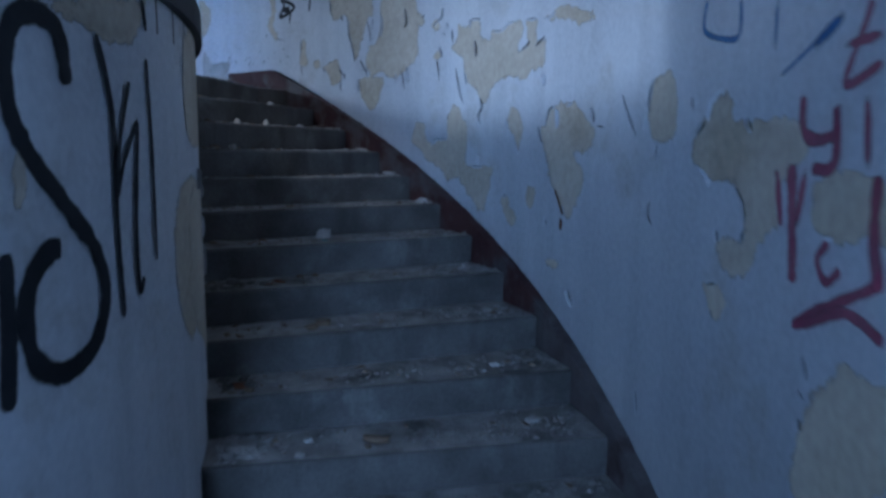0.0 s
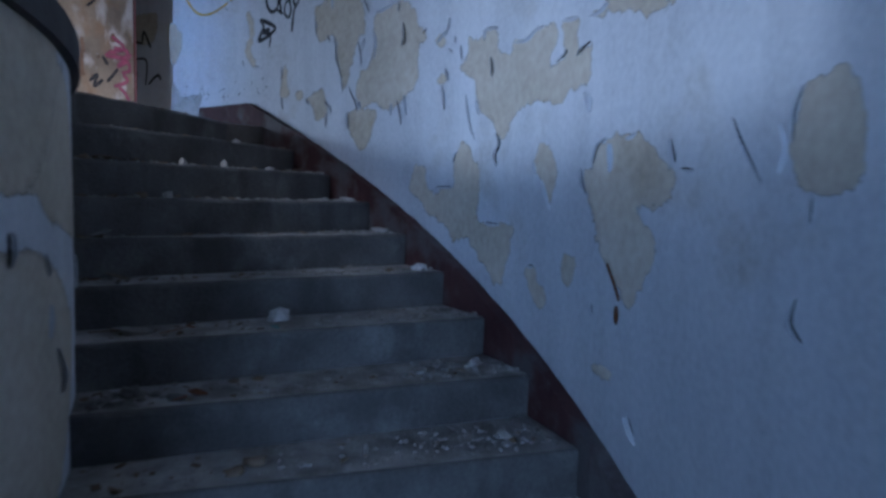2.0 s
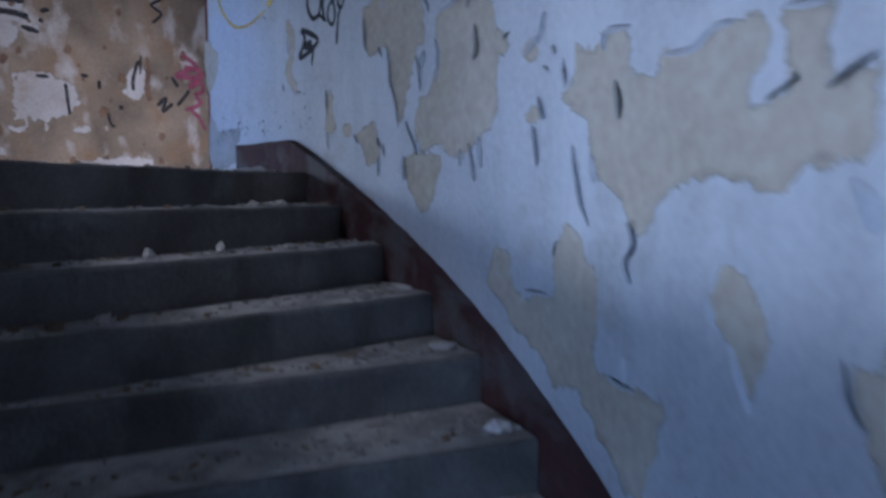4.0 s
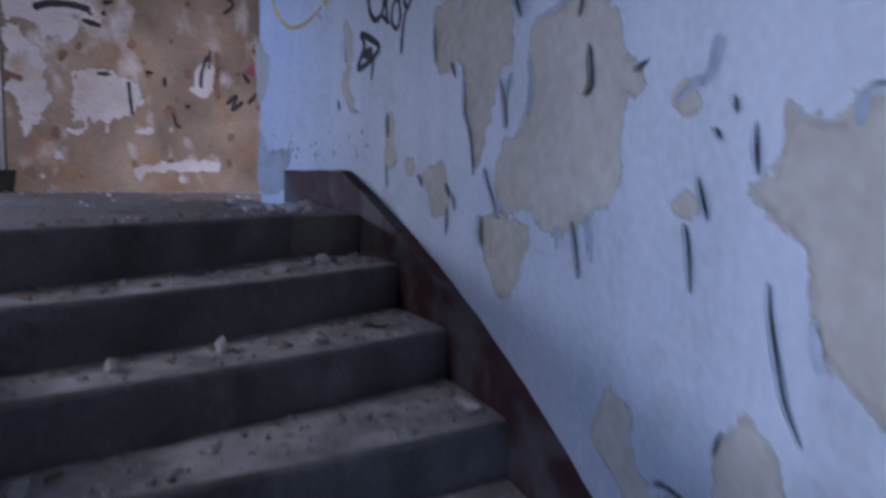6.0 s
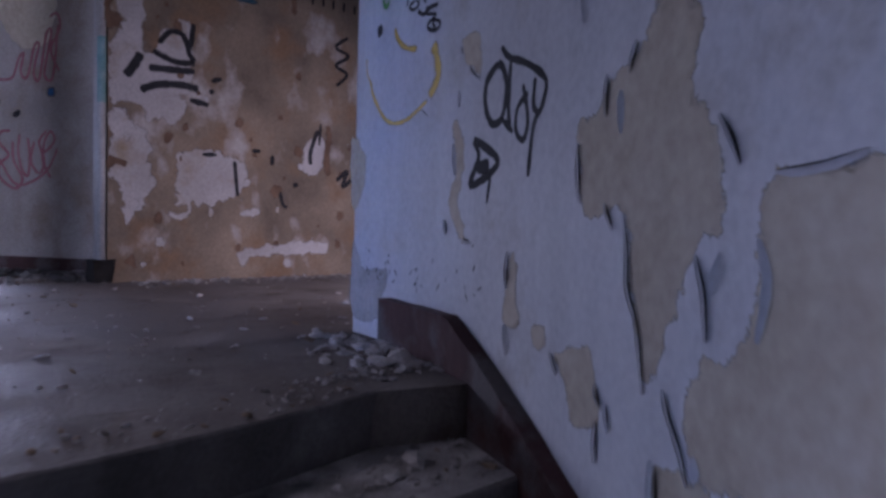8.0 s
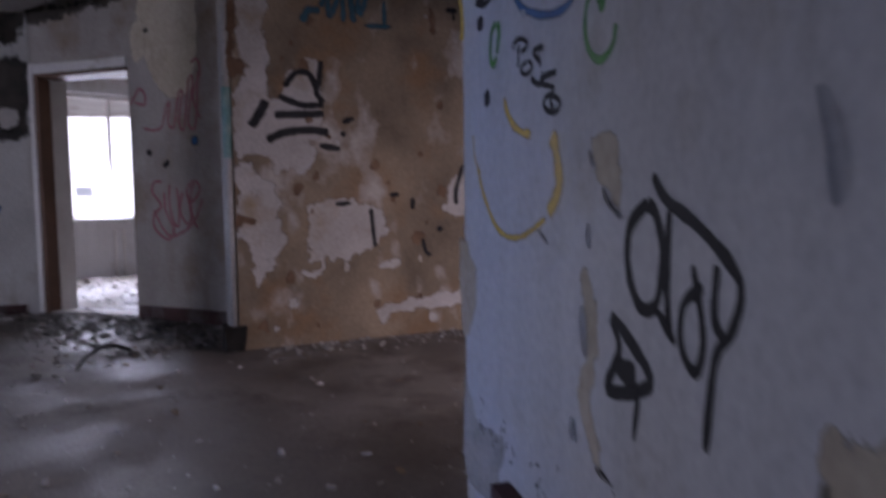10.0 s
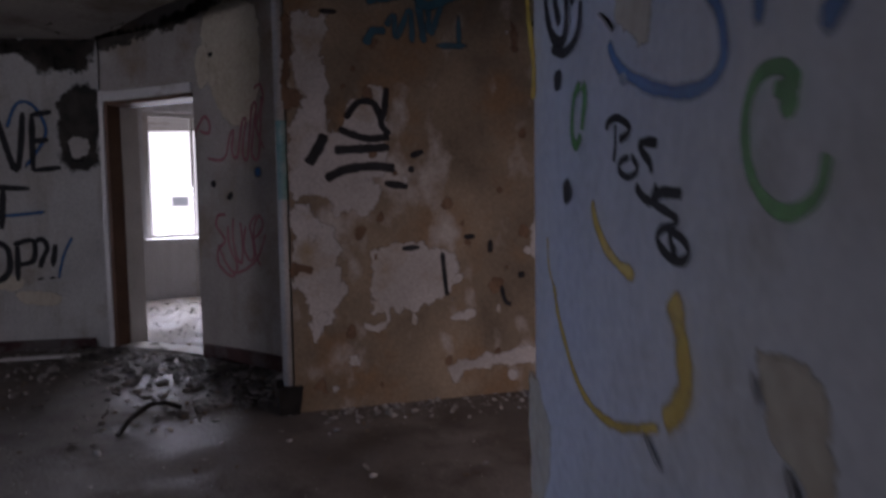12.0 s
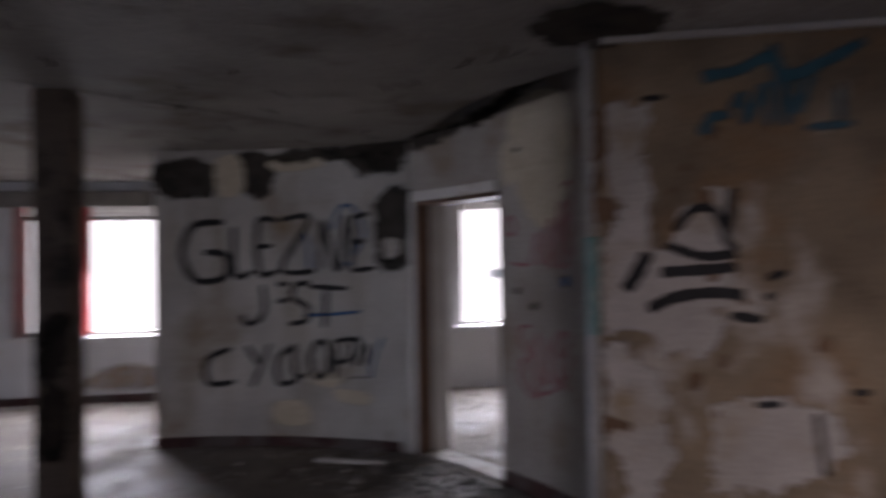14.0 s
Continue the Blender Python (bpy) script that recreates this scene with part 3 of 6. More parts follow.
def smooth_line(pts, closed, steps):
    """Points along a smooth curve through pts."""
    if len(pts) < 3:
        return [(pts[0][0] + (pts[-1][0] - pts[0][0]) * i / 4, pts[0][1] + (pts[-1][1] - pts[0][1]) * i / 4) for i in range(5)]
    n, made = len(pts), []
    for i in range(n if closed else n - 1):
        if closed:
            p = [pts[(i + d) % n] for d in (-1, 0, 1, 2)]
        else:
            p = [pts[min(max(i + d, 0), n - 1)] for d in (-1, 0, 1, 2)]
        for k in range(steps):
            t = k / steps
            made.append(tuple(0.5 * (2 * p[1][c] + (p[2][c] - p[0][c]) * t + (2 * p[0][c] - 5 * p[1][c] + 4 * p[2][c] - p[3][c]) * t * t
                                     + (3 * p[1][c] - p[0][c] - 3 * p[2][c] + p[3][c]) * t ** 3) for c in (0, 1)))
    if not closed:
        made.append(tuple(pts[-1]))
    return made


LAYER = [0.0]


def with_cover(me, values):
    at = me.attributes.new("cover", "FLOAT", "POINT")
    at.data.foreach_set("value", values)


def patch(surf, pts, mat, wall, label="bare plaster where paint has peeled off"):
    """A ragged area where the top coat is gone: a fine sheet on the wall that knows its distance from the outline."""
    k = metric(surf)
    line = np.array(smooth_line([(u * k, v) for u, v in pts], True, 5))
    lo, hi = line.min(0), line.max(0)
    size = float((hi - lo).max())
    edge = min(0.05, 0.022 + 0.05 * size)
    cell = 0.02 if size > 0.25 else 0.012
    nu, nv = (np.ceil((hi - lo + 2 * edge) / cell).astype(int) + 1)
    gu, gv = lo[0] - edge + cell * np.arange(nu), lo[1] - edge + cell * np.arange(nv)
    q = np.stack(np.meshgrid(gu, gv, indexing="ij"), -1).reshape(-1, 2)
    a, b = line, np.roll(line, -1, 0)
    ab = b - a
    w = q[:, None, :] - a[None]
    t = np.clip((w * ab).sum(-1) / np.maximum((ab * ab).sum(-1), 1e-9), 0, 1)
    gap = np.sqrt(((w - t[..., None] * ab) ** 2).sum(-1)).min(1)
    up = (a[None, :, 1] > q[:, None, 1]) != (b[None, :, 1] > q[:, None, 1])
    xs = a[None, :, 0] + (q[:, None, 1] - a[None, :, 1]) * ab[None, :, 0] / np.where(np.abs(ab[None, :, 1]) < 1e-9, 1e-9, ab[None, :, 1])
    inside = ((up & (q[:, None, 0] < xs)).sum(1) % 2) == 1
    cover = 0.5 + np.where(inside, gap, -gap) / (2 * edge)
    keep = (cover > 0).reshape(nu, nv)
    LAYER[0] += 0.00003
    index, verts, values, faces = {}, [], [], []

    def vert(i, j):
        if (i, j) not in index:
            index[i, j] = len(verts)
            verts.append(surf(float(gu[i]) / k, float(gv[j]), 0.0012 + LAYER[0]))
            values.append(float(min(max(cover[i * nv + j], 0), 1)))
        return index[i, j]

    for i in range(nu - 1):
        for j in range(nv - 1):
            if keep[i:i + 2, j:j + 2].any():
                faces.append((vert(i, j), vert(i + 1, j), vert(i + 1, j + 1), vert(i, j + 1)))
    me = bpy.data.meshes.new("bare_patch")
    me.from_pydata(verts, [], faces)
    me.materials.append(mat)
    with_cover(me, values)
    ob = new("bare_patch", me)
    ob.parent = wall
    ob.visible_shadow = False
    return tagged(ob, label)


class Spray:
    """Strokes of paint on a wall, gathered into one mesh, thinning out towards their edges."""

    def __init__(self, surf, off):
        self.surf, self.off, self.k = surf, off, metric(surf)
        self.verts, self.values, self.faces = [], [], []

    def stroke(self, pts, width, taper=False):
        line = smooth_line([(u * self.k, v) for u, v in pts], False, 7)
        first, last = line[0], line[-1]
        n, start = len(line), len(self.verts)
        for i, (u, v) in enumerate(line):
            a, b = line[max(i - 1, 0)], line[min(i + 1, n - 1)]
            du, dv = b[0] - a[0], b[1] - a[1]
            ln = math.hypot(du, dv) or 1.0
            end = min(i, n - 1 - i)
            w = width * 0.82 * ((0.25 + 0.9 * math.sin(math.pi * i / (n - 1))) if taper else 1.0) * (0.7 if end == 0 else 0.95 if end == 1 else 1.0) * (1 + 0.25 * noise.noise((u * 25, v * 25, 3)))
            du, dv = -dv / ln * w, du / ln * w
            for s, c in ((1, 0.0), (0.5, 0.75), (0, 1.0), (-0.5, 0.75), (-1, 0.0)):
                self.verts.append(self.surf((u + du * s) / self.k, v + dv * s, self.off))
                self.values.append(c * (0.45 if end == 0 else 1.0))
        for i in range(n - 1):
            for j in range(4):
                p = start + i * 5 + j
                self.faces.append((p, p + 1, p + 6, p + 5))
        self.off += 0.00006

    def done(self, name, mat, wall, label):
        me = bpy.data.meshes.new(name)
        me.from_pydata(self.verts, [], self.faces)
        me.materials.append(mat)
        with_cover(me, self.values)
        ob = new(name, me)
        ob.parent = wall
        ob.visible_shadow = False
        return tagged(ob, label)



def flaking(surf, pts, width, wall):
    """A split in the paint: a line of dirt and painted shade, and beside it the paint's broken edge curled off the
    wall.
    """
    line = Spray(surf, 0.004)
    line.stroke(pts, width, True)
    line.done("paint_crack", CRACK, wall, "split in flaking paint, its dirt and shade painted dark")
    k = metric(surf)
    way = smooth_line([(u * k, v) for u, v in pts], False, 5)
    n = len(way) - 1
    span = width * 2.0
    turn = 1 if way[0][1] * 37 % 1 > 0.4 else -1

    def curl(u, v, w):
        i = u * n
        j = min(int(i), n - 1)
        p = [way[j][c] + (way[j + 1][c] - way[j][c]) * (i - j) for c in (0, 1)]
        du, dv = way[j + 1][0] - way[j][0], way[j + 1][1] - way[j][1]
        ln = math.hypot(du, dv) or 1.0
        full = math.sin(math.pi * (0.06 + 0.88 * u)) ** 0.6 * (1 + 0.35 * noise.noise((p[0] * 30, p[1] * 30, 5)))
        side = turn * span * full * (1 - v) + turn * 0.3 * width
        lift = 0.0035 + 1.5 * width * full * v ** 2 + 0.0012 * w
        return surf((p[0] - dv / ln * side) / k, p[1] + du / ln * side, lift)

    bm = bmesh.new()
    grid_solid(bm, curl, max(4, n), 4)
    return part("paint_flake", bm, PAINT, wall)


# ---- peeled plaster, cracks and sprayed writing ----
patch(on_outer, [(45.31, 2.732), (43.61, 2.756), (42.24, 2.759), (40.82, 2.692), (40.5, 2.599), (39.46, 2.532), (39.75, 2.5), (40.35, 2.502), (40.45, 2.396), (40.32, 2.351), (40.73, 2.283), (41.52, 2.262), (41.76, 2.235), (42.88, 2.201), (43.82, 2.194), (45.43, 2.247), (46.4, 2.217), (46.99, 2.255), (47.39, 2.342), (47.27, 2.38), (46.75, 2.44), (45.79, 2.479), (45.35, 2.575)], PLASTER, wall_outer)
patch(on_outer, [(48.36, 2.166), (48.03, 2.221), (46.07, 2.224), (44.91, 2.188), (45.41, 2.112), (45.73, 2.049), (46.17, 1.996), (46.69, 1.979), (47.35, 2.016), (47.89, 2.079)], PLASTER, wall_outer)
patch(on_outer, [(35.34, 2.447), (34.12, 2.409), (33.71, 2.444), (32.54, 2.428), (32.29, 2.328), (31.21, 2.309), (30.87, 2.342), (29.73, 2.336), (29.03, 2.358), (28.33, 2.358), (27.41, 2.341), (27.16, 2.282), (27.82, 2.253), (27.79, 2.206), (26.9, 2.208), (26.56, 2.23), (26.86, 2.297), (26.88, 2.338), (26.23, 2.337), (25.58, 2.313), (25.76, 2.255), (25.4, 2.205), (24.75, 2.216), (24.63, 2.157), (24.83, 2.084), (26.18, 2.083), (26.81, 2.041), (28.42, 2.071), (29.85, 2.065), (31.08, 2.02), (31.56, 1.954), (32.36, 1.984), (33.02, 2.051), (34, 2.086), (34.3, 2.139), (34.72, 2.247), (35.62, 2.285), (36.03, 2.317), (35.21, 2.37)], PLASTER, wall_outer)
patch(on_outer, [(24.64, 2.311), (24.05, 2.322), (23.56, 2.337), (22.75, 2.343), (19.66, 2.254), (19.95, 2.223), (20.93, 2.23), (21.98, 2.264), (23.27, 2.291), (23.84, 2.286)], PLASTER, wall_outer)
patch(on_outer, [(41.22, 1.751), (40.75, 1.855), (40.2, 1.883), (39.59, 1.863), (39.39, 1.778), (38.59, 1.725), (37.59, 1.755), (36.54, 1.759), (36.57, 1.868), (36.19, 1.933), (35.63, 1.97), (34.94, 1.934), (34.59, 1.872), (33.91, 1.818), (33.97, 1.703), (34.12, 1.639), (33.71, 1.588), (32.73, 1.583), (31.15, 1.59), (30.63, 1.572), (30.95, 1.488), (31.34, 1.413), (31.67, 1.337), (32.52, 1.329), (33.08, 1.38), (34.04, 1.432), (34.44, 1.469), (35.48, 1.517), (36.63, 1.49), (37.11, 1.552), (38.43, 1.605), (39.35, 1.633), (39.97, 1.691)], PLASTER, wall_outer)
patch(on_outer, [(28.8, 1.878), (28.44, 1.915), (27.96, 1.898), (27.39, 1.859), (27.09, 1.805), (27.15, 1.752), (27.4, 1.71), (27.66, 1.661), (28.05, 1.711), (28.36, 1.766), (28.86, 1.801), (29.02, 1.835)], PLASTER, wall_outer)
patch(on_outer, [(29.65, 1.403), (29.07, 1.435), (28.57, 1.412), (28.46, 1.368), (27.97, 1.351), (27.77, 1.32), (27.93, 1.274), (28.41, 1.268), (29.01, 1.306), (29.28, 1.349)], PLASTER, wall_outer)
patch(on_outer, [(26.43, 1.482), (26.12, 1.496), (25.5, 1.478), (25.48, 1.438), (25.88, 1.377), (26.38, 1.388), (26.63, 1.439)], PLASTER, wall_outer)
patch(on_outer, [(24.96, 1.796), (24.43, 1.801), (24.29, 1.85), (23.6, 1.883), (23.03, 1.9), (22.1, 1.897), (21.39, 1.892), (20.86, 1.861), (20.34, 1.833), (19.66, 1.789), (19.17, 1.763), (19.2, 1.717), (19.58, 1.678), (20.56, 1.665), (21.25, 1.675), (21.3, 1.644), (20.94, 1.62), (20.34, 1.593), (20.15, 1.548), (20.28, 1.498), (20.75, 1.436), (21.08, 1.406), (21.47, 1.358), (21.95, 1.361), (22.47, 1.409), (22.96, 1.459), (23.57, 1.51), (24.01, 1.565), (24.33, 1.64), (24.7, 1.708)], PLASTER, wall_outer)
patch(on_outer, [(13.61, 1.908), (12.92, 1.93), (12.22, 1.927), (11.79, 1.863), (11.75, 1.713), (13.38, 1.698), (13.94, 1.76), (14, 1.821)], PLASTER, wall_outer)
patch(on_outer, [(9.23, 1.765), (8.32, 1.824), (7.6, 1.795), (7.45, 1.744), (5.85, 1.731), (4.26, 1.737), (3.32, 1.694), (3.08, 1.636), (3.91, 1.609), (4.44, 1.553), (4.47, 1.469), (5.38, 1.417), (5.8, 1.352), (6.64, 1.3), (7.71, 1.325), (8.12, 1.387), (7.37, 1.412), (6.6, 1.404), (6.38, 1.453), (6.57, 1.506), (7.19, 1.558), (8.17, 1.571), (9.17, 1.568), (9.64, 1.602), (10.31, 1.628), (10.11, 1.708)], PLASTER, wall_outer)
patch(on_outer, [(2.7, 1.573), (2.2, 1.593), (1.72, 1.612), (0.75, 1.608), (-0.34, 1.584), (-1.09, 1.518), (-0.57, 1.472), (0.09, 1.486), (0.96, 1.454), (1.73, 1.469), (2.56, 1.486)], PLASTER, wall_outer)
patch(on_outer, [(1.83, 1.13), (1.23, 1.173), (0.67, 1.219), (0.06, 1.213), (-0.62, 1.211), (-1.6, 1.236), (-2.08, 1.182), (-1.88, 1.082), (-1.18, 1.019), (-0.39, 0.959), (1.52, 0.867), (2.53, 0.847), (2.78, 0.906), (2.62, 0.996), (2.17, 1.08)], PLASTER, wall_outer)
patch(on_outer, [(8.96, 1.245), (8.16, 1.267), (7.52, 1.244), (7.28, 1.215), (7.81, 1.162), (8.3, 1.16), (8.61, 1.207)], PLASTER, wall_outer)
patch(on_outer, [(24.12, 1.123), (23.29, 1.145), (22.63, 1.125), (23.26, 1.095)], PLASTER, wall_outer)
patch(on_outer, [(52.19, 2.886), (52.05, 2.915), (51.3, 2.918), (51.01, 2.932), (50.74, 2.956), (50.34, 2.992), (49.55, 3.019), (49.19, 3.052), (48.88, 3.084), (48.84, 3.115), (48.02, 3.103), (47.57, 3.077), (47.28, 3.046), (47.18, 3.009), (47.41, 2.955), (47.51, 2.921), (47.17, 2.881), (46.79, 2.842), (46.57, 2.806), (46.42, 2.771), (46.4, 2.705), (46.38, 2.661), (46.87, 2.649), (47.17, 2.626), (47.48, 2.589), (47.58, 2.565), (47.67, 2.517), (48.1, 2.464), (48.19, 2.413), (48.53, 2.371), (48.81, 2.34), (48.98, 2.402), (49.32, 2.476), (49.55, 2.54), (49.63, 2.606), (49.79, 2.673), (50.21, 2.701), (51.19, 2.681), (51.64, 2.688), (51.96, 2.719), (52.06, 2.809)], PLASTER, wall_outer)
patch(on_outer, [(53.07, 2.342), (52.43, 2.37), (51.35, 2.386), (51.04, 2.357), (50.87, 2.303), (50.63, 2.272), (50.84, 2.225), (51.42, 2.198), (52.03, 2.199), (52.37, 2.261), (52.72, 2.309)], PLASTER, wall_outer)
patch(on_outer, [(55.76, 2.586), (55.47, 2.535), (55.54, 2.464), (55.21, 2.398), (55.76, 2.366), (56.36, 2.386), (56.21, 2.477), (56.05, 2.549)], PLASTER, wall_outer)
patch(on_outer, [(60.37, 2.996), (59.67, 2.968), (59.45, 2.876), (59.58, 2.775), (59.92, 2.736), (59.34, 2.654), (59.18, 2.595), (59.86, 2.623), (60.44, 2.695), (60.61, 2.747), (60.05, 2.818), (60.24, 2.922)], PLASTER, wall_outer)
patch(on_outer, [(59.79, 3.251), (59.21, 3.261), (58.54, 3.25), (58.4, 3.214), (58.26, 3.186), (58.32, 3.127), (58.25, 3.107), (58.6, 3.122), (58.97, 3.158), (59.36, 3.173), (59.7, 3.21)], PLASTER, wall_outer)
patch(on_outer, [(64.35, 3.748), (63.63, 3.734), (63.45, 3.748), (63.1, 3.75), (62.87, 3.693), (63.11, 3.633), (63.37, 3.63), (63.73, 3.648), (64.08, 3.671), (64.41, 3.692), (64.41, 3.729)], PLASTER, wall_outer)
patch(on_outer, [(54.47, 2.389), (53.71, 2.405), (53.62, 2.364), (54.09, 2.338), (54.39, 2.357)], PLASTER, wall_outer)
patch(on_outer, [(69.16, 2.567), (68.44, 2.491), (67.87, 2.456), (65.97, 2.474), (65.78, 2.419), (66.28, 2.354), (66.14, 2.282), (69.11, 2.252)], GREYPLASTER, wall_outer, "grey render where the wall end has broken")
patch(on_outer, [(69.49, 3.016), (68.22, 2.942), (68.06, 2.851), (68.57, 2.75), (69.35, 2.724)], PLASTER, wall_outer)
patch(on_outer, [(38.35, 2.29), (37.88, 2.311), (37.5, 2.3), (37.42, 2.273), (37.89, 2.259), (38.2, 2.264)], PLASTER, wall_outer)
patch(on_outer, [(38.37, 2.505), (37.89, 2.507), (37.51, 2.481), (37.39, 2.456), (37.83, 2.445), (38.36, 2.46), (38.54, 2.482)], PLASTER, wall_outer)
patch(on_drum, [(18.52, 2.012), (22.18, 2.065), (27.91, 2.032), (30.12, 1.934), (31.65, 1.8), (33.72, 1.654), (34.05, 1.537), (25.44, 1.593), (21.68, 1.668), (19.73, 1.673), (18.2, 1.69), (16.55, 1.72), (16.73, 1.92)], PLASTER, wall_drum)
patch(on_drum, [(15.63, 1.503), (17.99, 1.49), (20.12, 1.486), (20.46, 1.51), (23.11, 1.496), (23.98, 1.417), (24.1, 1.355), (26.36, 1.317), (28.04, 1.249), (26.19, 1.23), (24.29, 1.262), (24.72, 1.163), (25.63, 1.085), (24.43, 0.981), (22.32, 0.907), (15.24, 1.072)], PLASTER, wall_drum)
patch(on_ochre, [(0.041, 4.472), (0.124, 4.481), (0.178, 4.462), (0.22, 4.478), (0.228, 4.358), (0.205, 4.267), (0.239, 4.117), (0.222, 3.966), (0.229, 3.83), (0.28, 3.814), (0.327, 3.875), (0.344, 3.966), (0.421, 4.012), (0.484, 4.083), (0.547, 4.084), (0.561, 3.967), (0.575, 3.844), (0.572, 3.66), (0.565, 3.567), (0.445, 3.538), (0.538, 3.491), (0.506, 3.384), (0.427, 3.324), (0.35, 3.357), (0.258, 3.329), (0.228, 3.421), (0.108, 3.454), (0.018, 3.425), (-0.002, 3.666), (0.025, 3.875), (0.086, 3.965), (0.087, 4.025), (0.044, 4.114)], OFFWHITE, wall_ochre, "worn pale paint left on the ochre plaster")
patch(on_ochre, [(-0.007, 3.366), (0.107, 3.393), (0.166, 3.301), (0.226, 3.269), (0.256, 3.222), (0.279, 3.115), (0.268, 3.024), (0.319, 2.915), (0.312, 2.869), (0.249, 2.78), (0.217, 2.691), (0.162, 2.663), (0.139, 2.558), (0.11, 2.636), (0.091, 2.759), (0.069, 2.881), (0.01, 2.944), (0.007, 3.095), (0.029, 3.185)], OFFWHITE, wall_ochre, "worn pale paint left on the ochre plaster")
patch(on_ochre, [(0.455, 3.124), (0.565, 3.135), (0.686, 3.174), (0.788, 3.143), (0.901, 3.107), (0.998, 3.056), (1.007, 2.961), (0.963, 2.868), (0.897, 2.808), (0.815, 2.781), (0.75, 2.753), (0.734, 2.691), (0.717, 2.655), (0.702, 2.724), (0.655, 2.758), (0.616, 2.714), (0.585, 2.762), (0.558, 2.67), (0.528, 2.734), (0.465, 2.722), (0.461, 2.923), (0.476, 3.046)], OFFWHITE, wall_ochre, "worn pale paint left on the ochre plaster")
patch(on_ochre, [(0.417, 2.685), (0.48, 2.669), (0.543, 2.687), (0.542, 2.64), (0.463, 2.63), (0.417, 2.654)], OFFWHITE, wall_ochre, "worn pale paint left on the ochre plaster")
patch(on_ochre, [(1.523, 3.294), (1.628, 3.357), (1.68, 3.323), (1.696, 3.192), (1.66, 3.079), (1.607, 3.032), (1.503, 3.036), (1.497, 3.166)], OFFWHITE, wall_ochre, "worn pale paint left on the ochre plaster")
patch(on_ochre, [(0.941, 2.394), (1.073, 2.417), (1.207, 2.44), (1.376, 2.46), (1.619, 2.477), (1.724, 2.454), (1.723, 2.371), (1.478, 2.362), (1.206, 2.359), (1.039, 2.34), (0.988, 2.264), (0.946, 2.315)], OFFWHITE, wall_ochre, "worn pale paint left on the ochre plaster")
patch(on_ochre, [(0.961, 2.694), (1.077, 2.735), (1.116, 2.701), (1.076, 2.656), (0.977, 2.671)], OFFWHITE, wall_ochre, "worn pale paint left on the ochre plaster")
patch(on_ochre, [(-0.01, 4.471), (0.034, 4.442), (0.037, 4.264), (0.014, 4.084), (0.072, 4.04), (0.086, 3.98), (0.026, 3.935), (-0.018, 3.965), (-0.022, 4.262)], RUSTSTAIN, wall_ochre, "brown stain beside the corner")
patch(on_ochre, [(1.698, 3.436), (1.733, 3.445), (1.761, 3.353), (1.738, 3.223), (1.747, 3.059), (1.694, 3.029), (1.678, 3.192), (1.704, 3.322)], RUSTSTAIN, wall_ochre, "brown stain")
patch(on_ochre, [(1.365, 4.513), (1.399, 4.45), (1.414, 4.323), (1.38, 4.306), (1.364, 4.385)], RUSTSTAIN, wall_ochre, "brown stain")
patch(on_ochre, [(-0.003, 3.065), (0.072, 3.047), (0.132, 3.03), (0.116, 2.994), (0.041, 3.003), (-0.005, 2.945)], RUSTSTAIN, wall_ochre, "brown stain")
flaking(on_outer, [(45, 2.752), (43.93, 2.756), (43.11, 2.768)], 0.006, wall_outer)
flaking(on_outer, [(41.89, 2.252), (41.62, 2.144)], 0.006, wall_outer)
flaking(on_outer, [(46.99, 2.272), (46.86, 2.231)], 0.006, wall_outer)
flaking(on_outer, [(48.23, 2.216), (48.15, 2.121)], 0.006, wall_outer)
flaking(on_outer, [(43.32, 2.221), (43.37, 2.159)], 0.006, wall_outer)
flaking(on_outer, [(38.38, 2.477), (37.52, 2.516)], 0.006, wall_outer)
flaking(on_outer, [(40, 2.547), (39.41, 2.565)], 0.006, wall_outer)
flaking(on_outer, [(37.47, 2.339), (37.1, 2.266)], 0.006, wall_outer)
flaking(on_outer, [(33.69, 2.401), (33.49, 2.447), (32.28, 2.433)], 0.006, wall_outer)
flaking(on_outer, [(30.87, 2.342), (29.73, 2.336), (29.03, 2.358), (28.33, 2.358)], 0.006, wall_outer)
flaking(on_outer, [(27.34, 2.199), (26.55, 2.22), (26.47, 2.233)], 0.006, wall_outer)
flaking(on_outer, [(26.88, 2.346), (25.67, 2.331)], 0.006, wall_outer)
flaking(on_outer, [(24.84, 2.316), (24.05, 2.316), (23.56, 2.333)], 0.006, wall_outer)
flaking(on_outer, [(25.73, 2.195), (25.19, 2.215), (24.67, 2.229)], 0.006, wall_outer)
flaking(on_outer, [(34.3, 2.139), (34.11, 2.074)], 0.006, wall_outer)
flaking(on_outer, [(36.57, 1.868), (36.3, 1.921)], 0.006, wall_outer)
flaking(on_outer, [(38.59, 1.719), (38.18, 1.756), (36.71, 1.759)], 0.006, wall_outer)
flaking(on_outer, [(32.54, 1.653), (32.52, 1.591)], 0.006, wall_outer)
flaking(on_outer, [(33.38, 1.594), (31.93, 1.588)], 0.006, wall_outer)
flaking(on_outer, [(29.02, 1.846), (28.85, 1.79)], 0.006, wall_outer)
flaking(on_outer, [(28.27, 1.766), (27.86, 1.7), (27.56, 1.653)], 0.006, wall_outer)
flaking(on_outer, [(25.17, 1.801), (25.01, 1.747), (24.7, 1.708)], 0.006, wall_outer)
flaking(on_outer, [(24.27, 1.812), (23.98, 1.867), (23.41, 1.89)], 0.006, wall_outer)
flaking(on_outer, [(22.09, 1.88), (21.46, 1.891)], 0.006, wall_outer)
